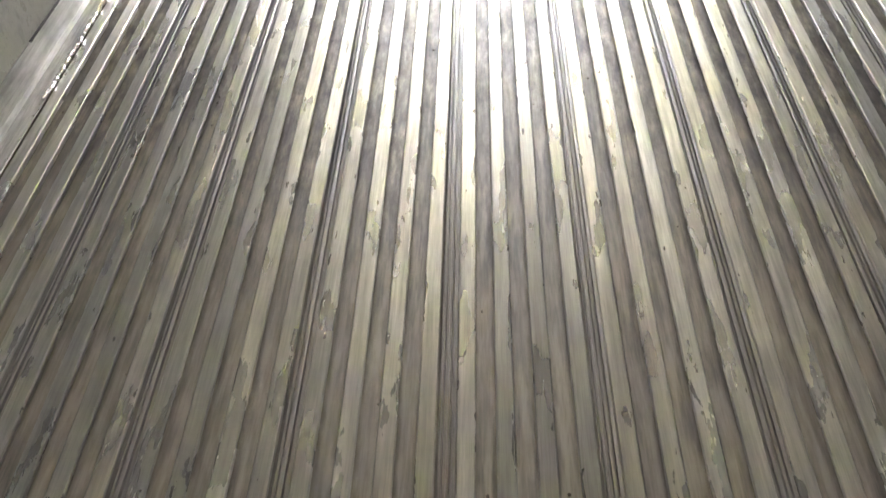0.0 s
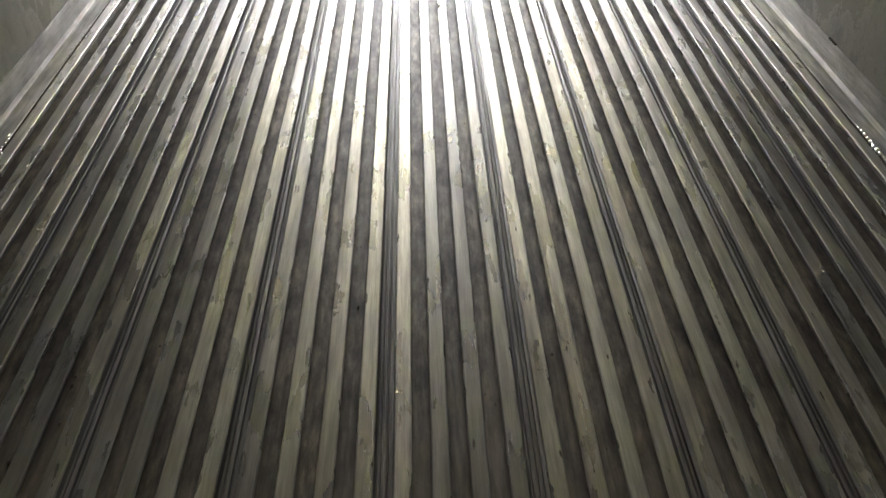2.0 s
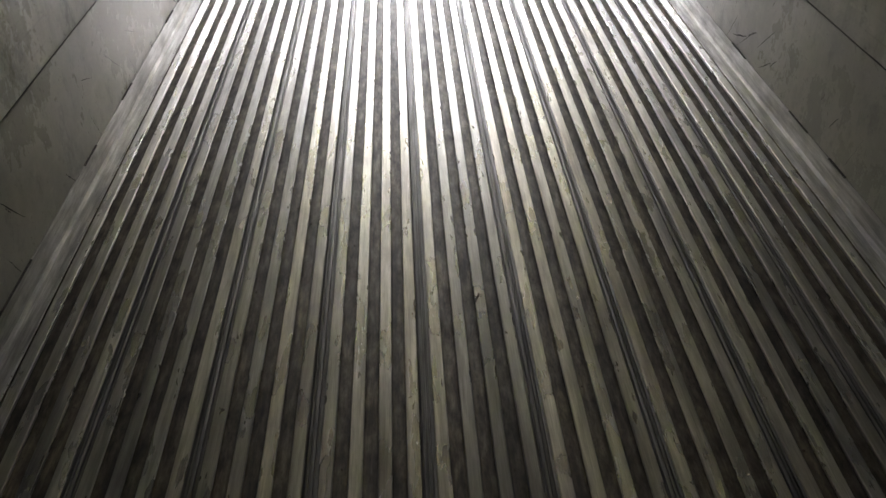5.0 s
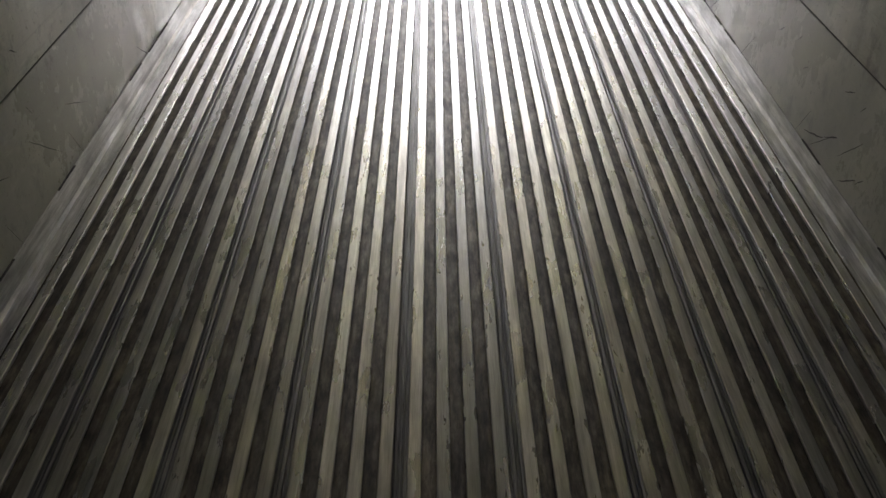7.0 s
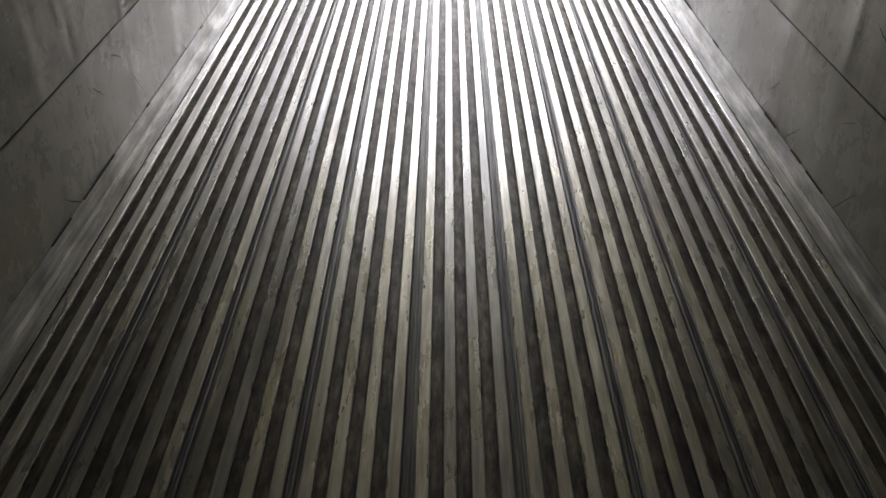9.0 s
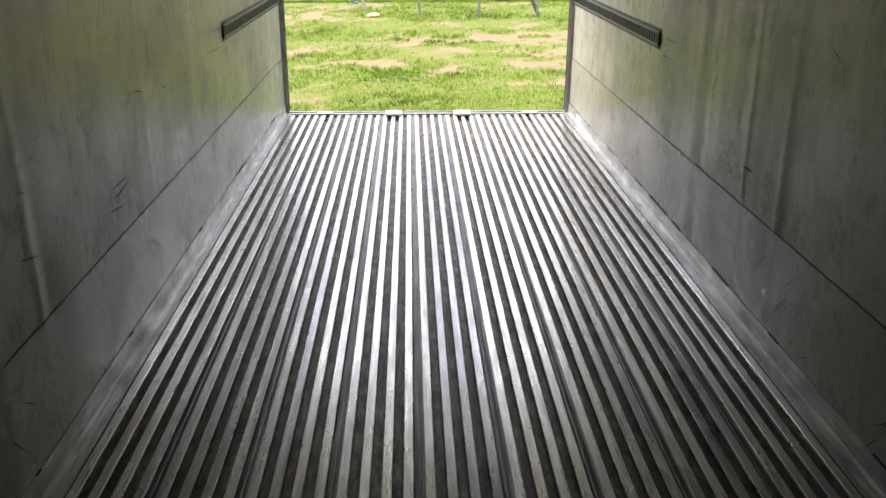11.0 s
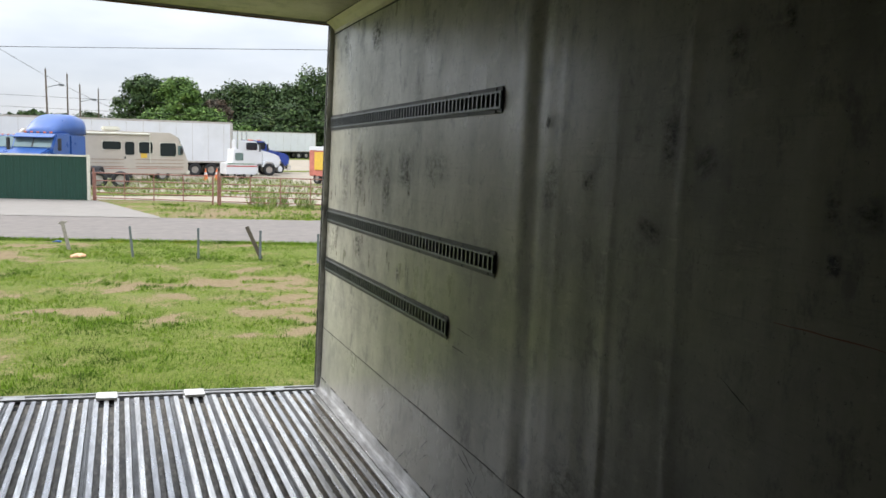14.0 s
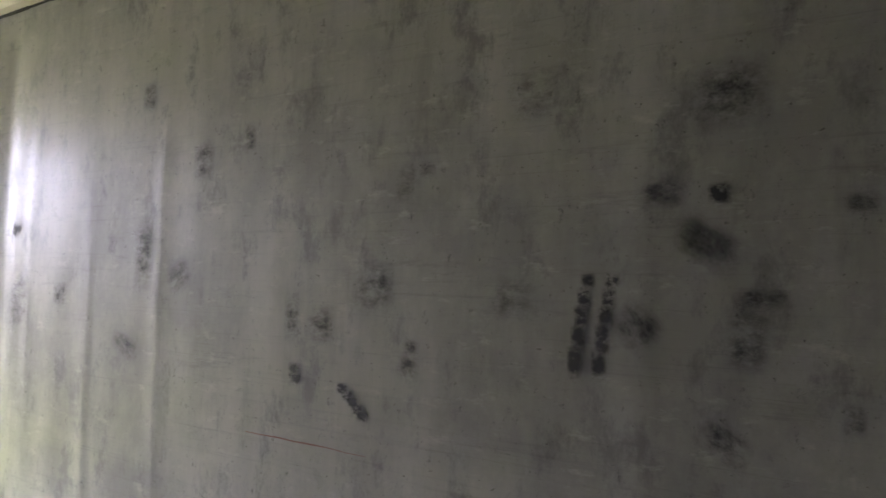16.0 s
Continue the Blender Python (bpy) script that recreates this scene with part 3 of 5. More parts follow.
# rear sill, door posts, header
sill = structure("door_sill", bx((-W - 0.08, -0.010, -0.14), (W + 0.08, 0.075, -0.006), 0.004), POST, TILT, "worn aluminium rear door sill")
part("sill_edge", bx((-W, 0.045, -0.006), (W, 0.07, 0.003), 0.002), POST, sill)
part("drain_slot", bx((-1.18, -0.081, -DEPTH - 0.002), (1.18, -0.0105, -DEPTH + 0.003)), VOID, sill, "dark gap along the rib ends")
for i, k in enumerate((-13.5, -4.5, 4.5, 13.5)):
    pad = thing("sill_pad", TILT @ pose(k * PITCH, -0.005, 0), "white plastic pad on the rear sill" if abs(k) < 9 else "worn grey metal pad on the rear sill", "pad", "pads on the rear sill")
    part("plate", bx((-0.070, -0.13 if abs(k) < 9 else -0.05, 0.0006), (0.070, 0.035, 0.018 if abs(k) < 9 else 0.006), 0.002), PAD if abs(k) < 9 else POST, pad)
    for s in (-0.5, 0.5):
        part("drain_hole", bx((s * PITCH - 0.016, -0.22, -DEPTH + 0.0005), (s * PITCH + 0.016, -0.13, -DEPTH + 0.003)), VOID, pad, "dark drain hole in the channel")
for side in (-1, 1):
    post = structure("door_post", bx((side * W - 0.035 if side > 0 else -W - 0.08, -0.002, -0.006), (W + 0.08 if side > 0 else -W + 0.035, 0.07, H + 0.1), 0.004), POST, TILT, "weathered aluminium rear door post")
    bolts = [0.25, 0.62, 0.98, 1.38, 1.75, 2.1, 2.5]
    part("weather_strip", bx((side * (W - 0.037) - 0.003, 0.02, 0.02), (side * (W - 0.037) + 0.003, 0.05, H - 0.02)), SEAM, post, "black rubber seal")
    for z in bolts:
        part("latch_bracket", bx((side * (W - 0.03) - 0.012, -0.012, z), (side * (W - 0.03) + 0.012, -0.0025, z + 0.06), 0.003), POST, post)
head = structure("door_header", bx((-W + 0.036, -0.002, H - 0.012), (W - 0.036, 0.07, H + 0.1), 0.003), POST, TILT, "weathered aluminium door header")
part("header_seal", bx((-W + 0.04, 0.02, H - 0.02), (W - 0.04, 0.05, H - 0.0125)), RUST, head, "rusty seal strip")


# ---------------------------------------------------------------- cargo tie-down tracks
def cargo_track(side, length, z, tag):
    """A slotted steel track on a wall; built along -y from the door, its face towards the inside."""
    t = thing("cargo_track", TILT @ pose(side * (W - 0.0015), 0, z), tag, "cargo track", "slotted cargo tracks on the walls")
    s = -side
    def b(y0, y1, z0, z1, x0, x1, bev=0.0):
        return bx((min(s * x0, s * x1), y0, z0), (max(s * x0, s * x1), y1, z1), bev)
    L = length
    for z0, z1 in ((-0.056, -0.036), (0.036, 0.056)):
        f = part("flange", b(-L, -0.02, z0, z1, 0.0, 0.003, 0.0008), STEEL_EDGE, t, "dark rusty flange")
        k = 0
        y = -L + 0.06
        while y < -0.08:
            part("rivet", b(y, y + 0.012, z0 + 0.002, z0 + 0.014, 0.003, 0.0065, 0.001), FRAME, f)
            y += 0.305
    for z0, z1 in ((-0.038, -0.028), (0.028, 0.038)):
        part("rail", b(-L, -0.02, z0, z1, 0.002, 0.013, 0.0025), STEEL, t)
    part("recess", b(-L, -0.02, -0.03, 0.03, 0.0005, 0.0025), TRACK_DARK, t, "dark recess behind the slots")
    part("end_cap", b(-L - 0.002, -L + 0.012, -0.038, 0.038, 0.002, 0.0128, 0.002), STEEL, t)
    slat = finish("slat", b(-0.0085, 0.0085, -0.029, 0.029, 0.004, 0.0115, 0.002), STEEL)
    y = -L + 0.055
    while y < -0.03:
        o = part("slat", slat, None, t)
        o.location = (0, y, 0)
        y += 0.0508
    return t


cargo_track(1, 3.165, 2.040, "long upper slotted steel cargo track screwed to the wall")
cargo_track(1, 3.185, 1.347, "long slotted steel cargo track at waist height on the wall")
cargo_track(1, 2.670, 0.976, "shorter low slotted steel cargo track on the wall")
cargo_track(-1, 3.090, 1.352, "long slotted steel cargo track on the opposite wall")
cargo_track(-1, 2.325, 0.978, "shorter low slotted steel cargo track on the opposite wall")


# ---------------------------------------------------------------- marks on the liner
def mark(side, y, z, dy, dz, mat, name, label, turn=0.0):
    bm = bmesh.new()
    vs = [bm.verts.new((0, a * dy, b * dz)) for a, b in ((-1, -1), (1, -1), (1, 1), (-1, 1))]
    bm.faces.new(vs)
    if side < 0:
        bmesh.ops.reverse_faces(bm, faces=bm.faces[:])
    me = bpy.data.meshes.new(name)
    bm.to_mesh(me)
    bm.free()
    me.materials.append(mat)
    x = side * (W - 0.0062) if z > SEAM_Z else side * (W - 0.0075)
    ob = new(name, me)
    ob.visible_shadow = False
    ob.matrix_basis = TILT @ pose(x, y, z, turn, 0, 0)
    return tagged(ob, label, "scuff mark", "scuff marks on the wall")


DARK = "dark rubbed scuff mark on the fibreglass wall"
for y, z, dy, dz, mat, turn in (
        (-6.06, 2.115, 0.085, 0.065, SCUFF, 0), (-6.05, 1.95, 0.022, 0.02, RUBBER, 0), (-6.03, 1.868, 0.075, 0.04, SCUFF, 35), (-6.02, 1.865, 0.05, 0.035, SCUFF, 35),
        (-6.27, 1.926, 0.03, 0.02, SCUFF, 0), (-5.906, 1.72, 0.05, 0.045, SCUFF, 40), (-6.12, 1.776, 0.05, 0.02, SCUFF, 0),
        (-6.10, 1.712, 0.04, 0.06, SCUFF, 0), (-6.066, 1.54, 0.05, 0.035, SCUFF, 30), (-6.26, 1.60, 0.02, 0.03, SCUFF, 0), (-4.827, 2.144, 0.03, 0.045, SCUFF, 0), (-4.642, 2.098, 0.05, 0.06, SCUFF, 0),
        (-5.419, 2.028, 0.025, 0.02, SCUFF, 0), (-5.365, 2.0, 0.04, 0.05, FAINT, 0), (-4.38, 1.85, 0.05, 0.11, SCUFF, 0), (-4.552, 1.79, 0.06, 0.05, SCUFF, -30),
        (-4.308, 1.583, 0.08, 0.035, SCUFF, 20), (-5.014, 1.70, 0.03, 0.07, SCUFF, 0), (-5.03, 1.564, 0.025, 0.03, RUBBER, 0), (-5.112, 1.684, 0.05, 0.05, SCUFF, 0),
        (-5.277, 1.774, 0.07, 0.06, SCUFF, 0), (-5.383, 1.608, 0.035, 0.035, SCUFF, 0), (-5.389, 1.652, 0.025, 0.02, SCUFF, 0),
        (-5.644, 1.761, 0.06, 0.05, FAINT, 0), (-4.375, 2.30, 0.04, 0.05, SCUFF, 0), (-3.926, 1.722, 0.05, 0.04, SCUFF, 0), (-5.682, 2.156, 0.07, 0.06, FAINT, 0), (-5.945, 1.955, 0.05, 0.03, SCUFF, 0),
        (-3.60, 1.93, 0.02, 0.03, RUBBER, 20), (-3.65, 1.70, 0.08, 0.12, FAINT, 0), (-0.55, 1.62, 0.13, 0.2, FAINT, 0), (-0.9, 1.68, 0.16, 0.22, SCUFF, 0), (-1.3, 1.74, 0.2, 0.14, FAINT, 0),
        (-0.35, 1.25, 0.06, 0.12, SCUFF, 10), (-0.95, 1.2, 0.1, 0.1, SCUFF, 0), (-1.9, 1.72, 0.15, 0.12, SCUFF, 0), (-1.55, 1.6, 0.1, 0.12, SCUFF, 0), (-2.4, 1.74, 0.22, 0.1, FAINT, 0),
        (-0.4, 2.6, 0.1, 0.16, FAINT, 0), (-1.2, 2.55, 0.15, 0.12, SCUFF, 0), (-2.2, 2.45, 0.12, 0.12, FAINT, 0), (-3.9, 0.62, 0.2, 0.15, FAINT, 0)):
    mark(1, y, z, dy, dz, mat, "scuff_mark", DARK, turn)
rng = random.Random(12)
for i in range(30):
    low = rng.random() < 0.3
    mark(1, -0.12 - 2.2 * rng.random() ** 1.8, rng.uniform(1.08, 1.26) if low else rng.uniform(1.45, 1.75), rng.uniform(0.012, 0.035), rng.uniform(0.03, 0.075), BROWN if rng.random() < 0.6 else SCUFF,
         "drip_stain", "brownish drip stain on the fibreglass wall")
# a pair of tyre-like streaks
for y in (-5.783, -5.832):
    for i, (dz, hh) in enumerate(((0.0, 0.032), (0.045, 0.03), (0.085, 0.022), (0.118, 0.022), (0.15, 0.014))):
        mark(1, y - 0.006 * i, 1.65 + dz, 0.017, hh, RUBBER, "scuff_mark", "black rubber streak on the fibreglass wall", -4)
for i in range(5):
    mark(1, -5.19 - 0.016 * i, 1.545 - 0.014 * i, 0.02, 0.013, RUBBER, "scuff_mark", "short black rubber streak on the fibreglass wall", 0)


def scratch(side, y0, z0, y1, z1, w, mat=SCRATCH, label="thin dark scratch in the wall liner"):
    x = side * (W - 0.0058) if min(z0, z1) > SEAM_Z else side * (W - 0.0068)
    bm = bmesh.new()
    rng = random.Random(int(abs(y0 * 1000 + z0 * 77)))
    n, prev = 7, None
    for i in range(n + 1):
        f = i / n
        yy, zz = y0 + (y1 - y0) * f, z0 + (z1 - z0) * f + rng.uniform(-1, 1) * w * 0.8
        h = w * (0.25 + math.sin(math.pi * min(1, f + 0.08)) * rng.uniform(0.5, 1))
        pair = [bm.verts.new((x, yy, zz - h)), bm.verts.new((x, yy, zz + h))]
        if prev:
            bm.faces.new((prev[0], pair[0], pair[1], prev[1]))
        prev = pair
    ob = structure("wall_scratch", bm, mat, TILT, label)
    return ob


scratch(1, -4.86, 1.408, -5.27, 1.405, 0.0018, RED_SCRATCH, "faint red scratch in the wall liner")
for a in ((-4.49, 0.672, -4.31, 0.672, 0.003), (-4.485, 0.634, -4.308, 0.648, 0.0035), (-4.54, 0.598, -4.38, 0.580, 0.0025), (-4.06, 1.445, -4.03, 1.450, 0.006), (-3.70, 0.905, -3.66, 0.895, 0.004), (-2.35, 1.007, -2.82, 1.020, 0.002), (-2.37, 0.904, -2.81, 0.915, 0.002)):
    scratch(-1, *a)
scratch(1, -4.10, 0.64, -4.16, 0.50, 0.005)
scratch(1, -4.10, 0.64, -4.2, 0.632, 0.006)
for a in ((-2.75, 0.905, -2.95, 0.90, 0.002), (-2.8, 1.0, -3.0, 0.992, 0.002)):
    scratch(1, *a)
rng = random.Random(77)
for a in ((-2.95, 0.46, -3.1, 0.40, 0.004), (-2.9, 0.43, -3.05, 0.385, 0.003), (-3.0, 0.33, -3.12, 0.29, 0.003), (-3.02, 0.36, -3.14, 0.31, 0.002), (-3.0, 0.26, -3.2, 0.2, 0.002), (-3.45, 0.42, -3.75, 0.16, 0.003)):
    scratch(1, *a)
for i in range(90):
    side = rng.choice((-1, 1))
    y, z = rng.uniform(-9.5, -1.5), rng.uniform(0.14, 0.42)
    ln = rng.uniform(0.03, 0.2)
    scratch(side, y, z, y + ln * rng.uniform(0.4, 1), z + ln * rng.uniform(-1.0, -0.3), rng.uniform(0.0012, 0.0032))
for i in range(10):
    side = rng.choice((-1, 1))
    y, z = rng.uniform(-8.0, -3.0), rng.uniform(0.55, 1.2)
    ln = rng.uniform(0.03, 0.12)
    scratch(side, y, z, y + ln, z + ln * rng.uniform(-0.6, 0.6), rng.uniform(0.0015, 0.003))


# a dead twig and a few crumbs of dirt left on the floor
twig = bmesh.new()
tube((0, 0, 0.002), (0.012, 0.035, 0.004), 0.002, 6, 0.001, twig)
tube((0.006, 0.018, 0.003), (-0.012, 0.03, 0.006), 0.0015, 6, 0.0008, twig)
tube((0.008, 0.026, 0.003), (0.022, 0.03, 0.003), 0.0012, 6, 0.0006, twig)
ob = new("twig", finish("twig", twig, BARK))
ob.matrix_basis = TILT @ pose(0.019, -8.45, 0)
tagged(ob, "small dead twig lying on a floor rib", "twig")
crumbs = bmesh.new()
for i in range(170):
    x = (rng.randint(-17, 17)) * PITCH + rng.uniform(-0.012, 0.012)
    r = rng.uniform(0.0015, 0.004)
    bmesh.ops.create_icosphere(crumbs, subdivisions=1, radius=1, matrix=pose(x, rng.uniform(-11.5, -2), -DEPTH + r * 0.4) @ Matrix.Diagonal((r, r * rng.uniform(0.8, 2), r * 0.6, 1)))
tagged(structure("floor_crumbs", crumbs, BARK, TILT), "dark crumbs of dirt in the floor channels", "dirt", "", "stuff")


# ---------------------------------------------------------------- outdoors: ground, road, apron, yard
G = -1.3
BARE = [(-0.2, 12.7, 0.9, 0.8), (-1.4, 10.0, 0.8, 0.55), (-0.7, 9.8, 0.45, 0.3), (0.55, 9.0, 0.35, 0.3), (-2.2, 7.1, 0.6, 0.5), (2.8, 12.0, 1.0, 0.6), (2.5, 14.2, 0.6, 0.5), (2.5, 9.1, 0.7, 0.5), (-3.6, 17.5, 1.3, 1.2), (2.9, 10.4, 0.9, 0.5),
        (-2.6, 11.8, 0.7, 0.5), (1.6, 7.4, 0.5, 0.3), (4.2, 11.5, 1.2, 0.9), (-4.6, 13.5, 1.2, 0.8), (-2.5, 19.8, 1.4, 0.6), (3.8, 30.0, 3.2, 1.2), (8.0, 30.5, 2.5, 1.0), (2.9, 12.6, 1.3, 1.0), (3.3, 9.6, 0.8, 1.0), (3.0, 8.0, 0.6, 0.8), (1.9, 13.0, 1.3, 0.5), (1.0, 11.0, 0.8, 0.4)]


def bare(x, y):
    x, y = x + 0.45 * noise.noise(Vector((x * 1.1, y * 1.1, 8.0))) + 0.2 * noise.noise(Vector((x * 3, y * 3, 2.0))), y + 0.45 * noise.noise(Vector((x * 1.1, y * 1.1, 18.0)))
    v = (0.24 if y > 28 else 0.04) + 0.32 * noise.noise(Vector((x * 0.7, y * 0.7, 3.1))) + 0.34 * noise.noise(Vector((x * 2.1, y * 2.1, 7.7)))
    for bx_, by_, rx_, ry_ in BARE:
        d = ((x - bx_) / rx_) ** 2 + ((y - by_) / ry_) ** 2
        v = max(v, math.exp(-d * 0.6) * (0.42 + 0.75 * noise.noise(Vector((x * 1.9, y * 1.9, 1.1))) + 0.35 * noise.noise(Vector((x * 5.0, y * 5.0, 2.1)))))
    return v


def road_near(x):
    return 20.9 - 0.267 * x


def road_far(x):
    return 28.4 - 0.267 * x


xs = [-2000, -600, -200, -90, -50, -30, -20, -15] + list(np.arange(-12, 14.01, 0.16)) + [16, 20, 26, 34, 50, 90, 200, 600, 2000]
ys = [-2000, -400, -80, -30, -12, -4, -1] + list(np.arange(0, 22.01, 0.16)) + list(np.arange(22.5, 40, 0.5)) + [42, 46, 52, 60, 75, 100, 140, 200, 400, 900, 2500]
gv = [(x, y, G + (0.05 * noise.noise(Vector((x * 0.5, y * 0.5, 0))) + 0.015 * noise.noise(Vector((x * 2, y * 2, 4))) if -12 < x < 14 and 0 < y < 19.5 - 0.267 * x else (0 if y < 60 else -0.0))) for y in ys for x in xs]
nx = len(xs)
gf = [(j * nx + i, j * nx + i + 1, (j + 1) * nx + i + 1, (j + 1) * nx + i) for j in range(len(ys) - 1) for i in range(nx - 1)]
gm = bpy.data.meshes.new("ground")
gm.from_pydata(gv, [], gf)
at = gm.attributes.new("bare", "FLOAT", "POINT")
at.data.foreach_set("value", [bare(x, y) if abs(x) < 60 and -5 < y < 60 else 0.05 for x, y, z in gv])
gm.materials.append(GROUND)
gm.polygons.foreach_set("use_smooth", [True] * len(gm.polygons))
structure("ground", gm, None, None, "patchy green grass with bare sandy soil")


def strip(name, pts_near, pts_far, z, mat, label, jag=0.0, seed=1):
    rg = random.Random(seed)
    bm = bmesh.new()
    a = [bm.verts.new((x, y + rg.uniform(-jag, jag), z)) for x, y in pts_near]
    b = [bm.verts.new((x, y + rg.uniform(-jag, jag), z)) for x, y in pts_far]
    for i in range(len(a) - 1):
        bm.faces.new((a[i], a[i + 1], b[i + 1], b[i]))
    return structure(name, bm, mat, None, label)


rx = [-150, -60, -30, -20] + list(np.arange(-14, 16, 0.15)) + [20, 30, 60, 150]
strip("road", [(x, road_near(x)) for x in rx], [(x, road_far(x)) for x in rx], G + 0.03, ROAD, "pale worn asphalt road", 0.16)
ax = list(np.arange(-14, 1.4, 0.4))
strip("pavement", [(x, road_far(x) - 0.2) for x in ax], [(x, min(36.6 - 0.267 * x * 1.0, road_far(x) + max(0.02, (1.3 - x) * 3.4))) for x in ax], G + 0.045, CONCRETE, "pale concrete driveway apron by the road", 0.0)
yx = list(np.arange(-40, 60, 1.0))
strip("yard", [(x, 37.5 - 0.35 * x + 2.2 * noise.noise(Vector((x * 0.23, 2, 5)))) for x in yx], [(x, 118 + 4 * noise.noise(Vector((x * 0.1, 2, 5)))) for x in yx], G + 0.02, GRAVEL, "pale gravel truck yard", 0.2)
for k, (x0, x1, y0, y1) in enumerate(((-6, 5, 40.5, 43), (-5, 8, 46, 48), (5, 12, 42, 43.2), (1, 14, 51.5, 52.6), (13, 17, 74, 77))):
    px = list(np.arange(x0, x1 + 0.1, 0.5))
    strip("yard_turf", [(x, y0 + 0.6 * noise.noise(Vector((x * 0.7, k, 1)))) for x in px], [(x, y1 + 0.6 * noise.noise(Vector((x * 0.7, k, 9)))) for x in px], G + 0.05, GROUND, "strip of rough grass in the yard")


def blades(name, count, area, hmin, hmax, mat, label, seed, skip_bare=True):
    rg = random.Random(seed)
    verts, faces = [], []
    made = 0
    while made < count:
        x, y = area(rg)
        if skip_bare and bare(x, y) > rg.uniform(0.0, 0.36):
            continue
        k = rg.randint(3, 6)
        for _ in range(k):
            bx_, by_ = x + rg.gauss(0, 0.03), y + rg.gauss(0, 0.03)
            a, h, w = rg.uniform(0, math.tau), rg.uniform(hmin, hmax), rg.uniform(0.005, 0.010) * (hmax / 0.09) ** 0.5
            dx, dy = math.cos(a) * w, math.sin(a) * w
            lx, ly = rg.gauss(0, 0.4) * h, rg.gauss(0, 0.4) * h
            c = len(verts)
            verts += [(bx_ - dx, by_ - dy, G - 0.03), (bx_ + dx, by_ + dy, G - 0.03), (bx_ + lx, by_ + ly, G + h)]
            faces.append((c, c + 1, c + 2))
        made += 1
    me = bpy.data.meshes.new(name)
    me.from_pydata(verts, [], faces)
    me.materials.append(mat)
    tagged(new(name, me), label, "grass", "", "stuff")


def lawn(rg):
    y = 1.5 + 19 * rg.random() ** 1.0
    x = rg.uniform(-1, 1) * (2.5 + 0.3 * y) + 0.08 * y
    return x, min(y, road_near(x) - 0.15)


blades("grass", 40000, lawn, 0.015, 0.06, BLADE, "short green grass growing in tufts", 3)
blades("tall_grass", 1200, lawn, 0.06, 0.13, BLADE, "taller tufts of green grass", 4)
blades("road_edge_grass", 2600, lambda rg: (lambda x: (x, road_near(x) + rg.uniform(-0.5, 0.1)))(rg.uniform(-7, 8)), 0.03, 0.11, BLADE, "grass growing over the ragged road edge", 8, False)
blades("verge_grass", 1600, lambda rg: (lambda x: (x, rg.uniform(road_far(x) + 0.4, 35.5 - 0.33 * x)))(rg.uniform(1.2, 11)), 0.05, 0.16, BLADE, "rough grass along the far verge", 5)
blades("yard_weeds", 1500, lambda rg: (rg.uniform(-6, 12), rg.uniform(40, 58)), 0.15, 0.5, WEED, "weeds in the gravel yard", 6, False)
blades("gate_weeds", 80, lambda rg: (lambda x: (x, 36.2 - 0.42 * (x + 1.35) + rg.uniform(0, 4)))(rg.uniform(5.5, 8.3)), 0.3, 0.9, WEED, "tall weeds behind the gate", 7, False)

# fence stakes by the road
for i, (x, y, h, lean, board) in enumerate(((-1.5, 19.0, 0.85, -12, True), (0.1, 17.3, 0.85, -5, False), (1.7, 16.8, 0.83, 0, False), (3.2, 16.2, 0.82, 1, False), (4.56, 15.4, 0.8, 0, False))):
    s = thing("fence_stake", pose(x, y, G - 0.05, 0, lean, 0), "leaning grey wooden stake in the grass" if board else "thin grey steel stake standing in the grass", "stake", "fence stakes by the road")
    if board:
        part("shaft", bx((-0.045, -0.025, 0), (0.045, 0.025, h), 0.006), WOOD, s)
        part("cross_piece", bx((-0.1, -0.03, h - 0.07), (0.12, 0.02, h - 0.02), 0.006), WOOD, s)
    else:
        part("shaft", prism([(-0.03, -0.004), (0.03, -0.004), (0.03, 0.004), (0.005, 0.006), (0.004, 0.035), (-0.004, 0.035), (-0.005, 0.006), (-0.03, 0.004)], 0, h, "z"), TPOST, s)
        for z in (0.3, 0.5, 0.7):
            part("stud", bx((-0.012, -0.014, z), (0.012, -0.004, z + 0.02), 0.002), TPOST, s)
brd = thing("leaning_board", pose(3.28, 16.45, G - 0.02, 0, -24, 0), "dark weathered board leaning on a stake", "board")
part("plank", bx((-0.05, -0.015, 0), (0.05, 0.015, 0.95), 0.005), BARK, brd)
rag = bmesh.new()
bmesh.ops.create_icosphere(rag, subdivisions=3, radius=1, matrix=pose(-1.2, 17.3, G + 0.05) @ Matrix.Diagonal((0.20, 0.10, 0.05, 1)))
for v in rag.verts:
    v.co += Vector((1, 0.6, 0.5)) * (0.09 * noise.noise(v.co * 9))
tagged(new("rag", finish("rag", rag, CLOTH, True)), "crumpled pale orange rag lying in the grass", "rag")
bag = bmesh.new()
bmesh.ops.create_icosphere(bag, subdivisions=2, radius=1, matrix=pose(-1.9, 20.6, G + 0.04) @ Matrix.Diagonal((0.12, 0.06, 0.03, 1)))
for v in bag.verts:
    v.co += Vector((0.8, 0.5, 0.4)) * (0.08 * noise.noise(v.co * 11))
tagged(new("scrap", finish("scrap", bag, BLUE, True)), "blue plastic scrap beside the road", "litter")

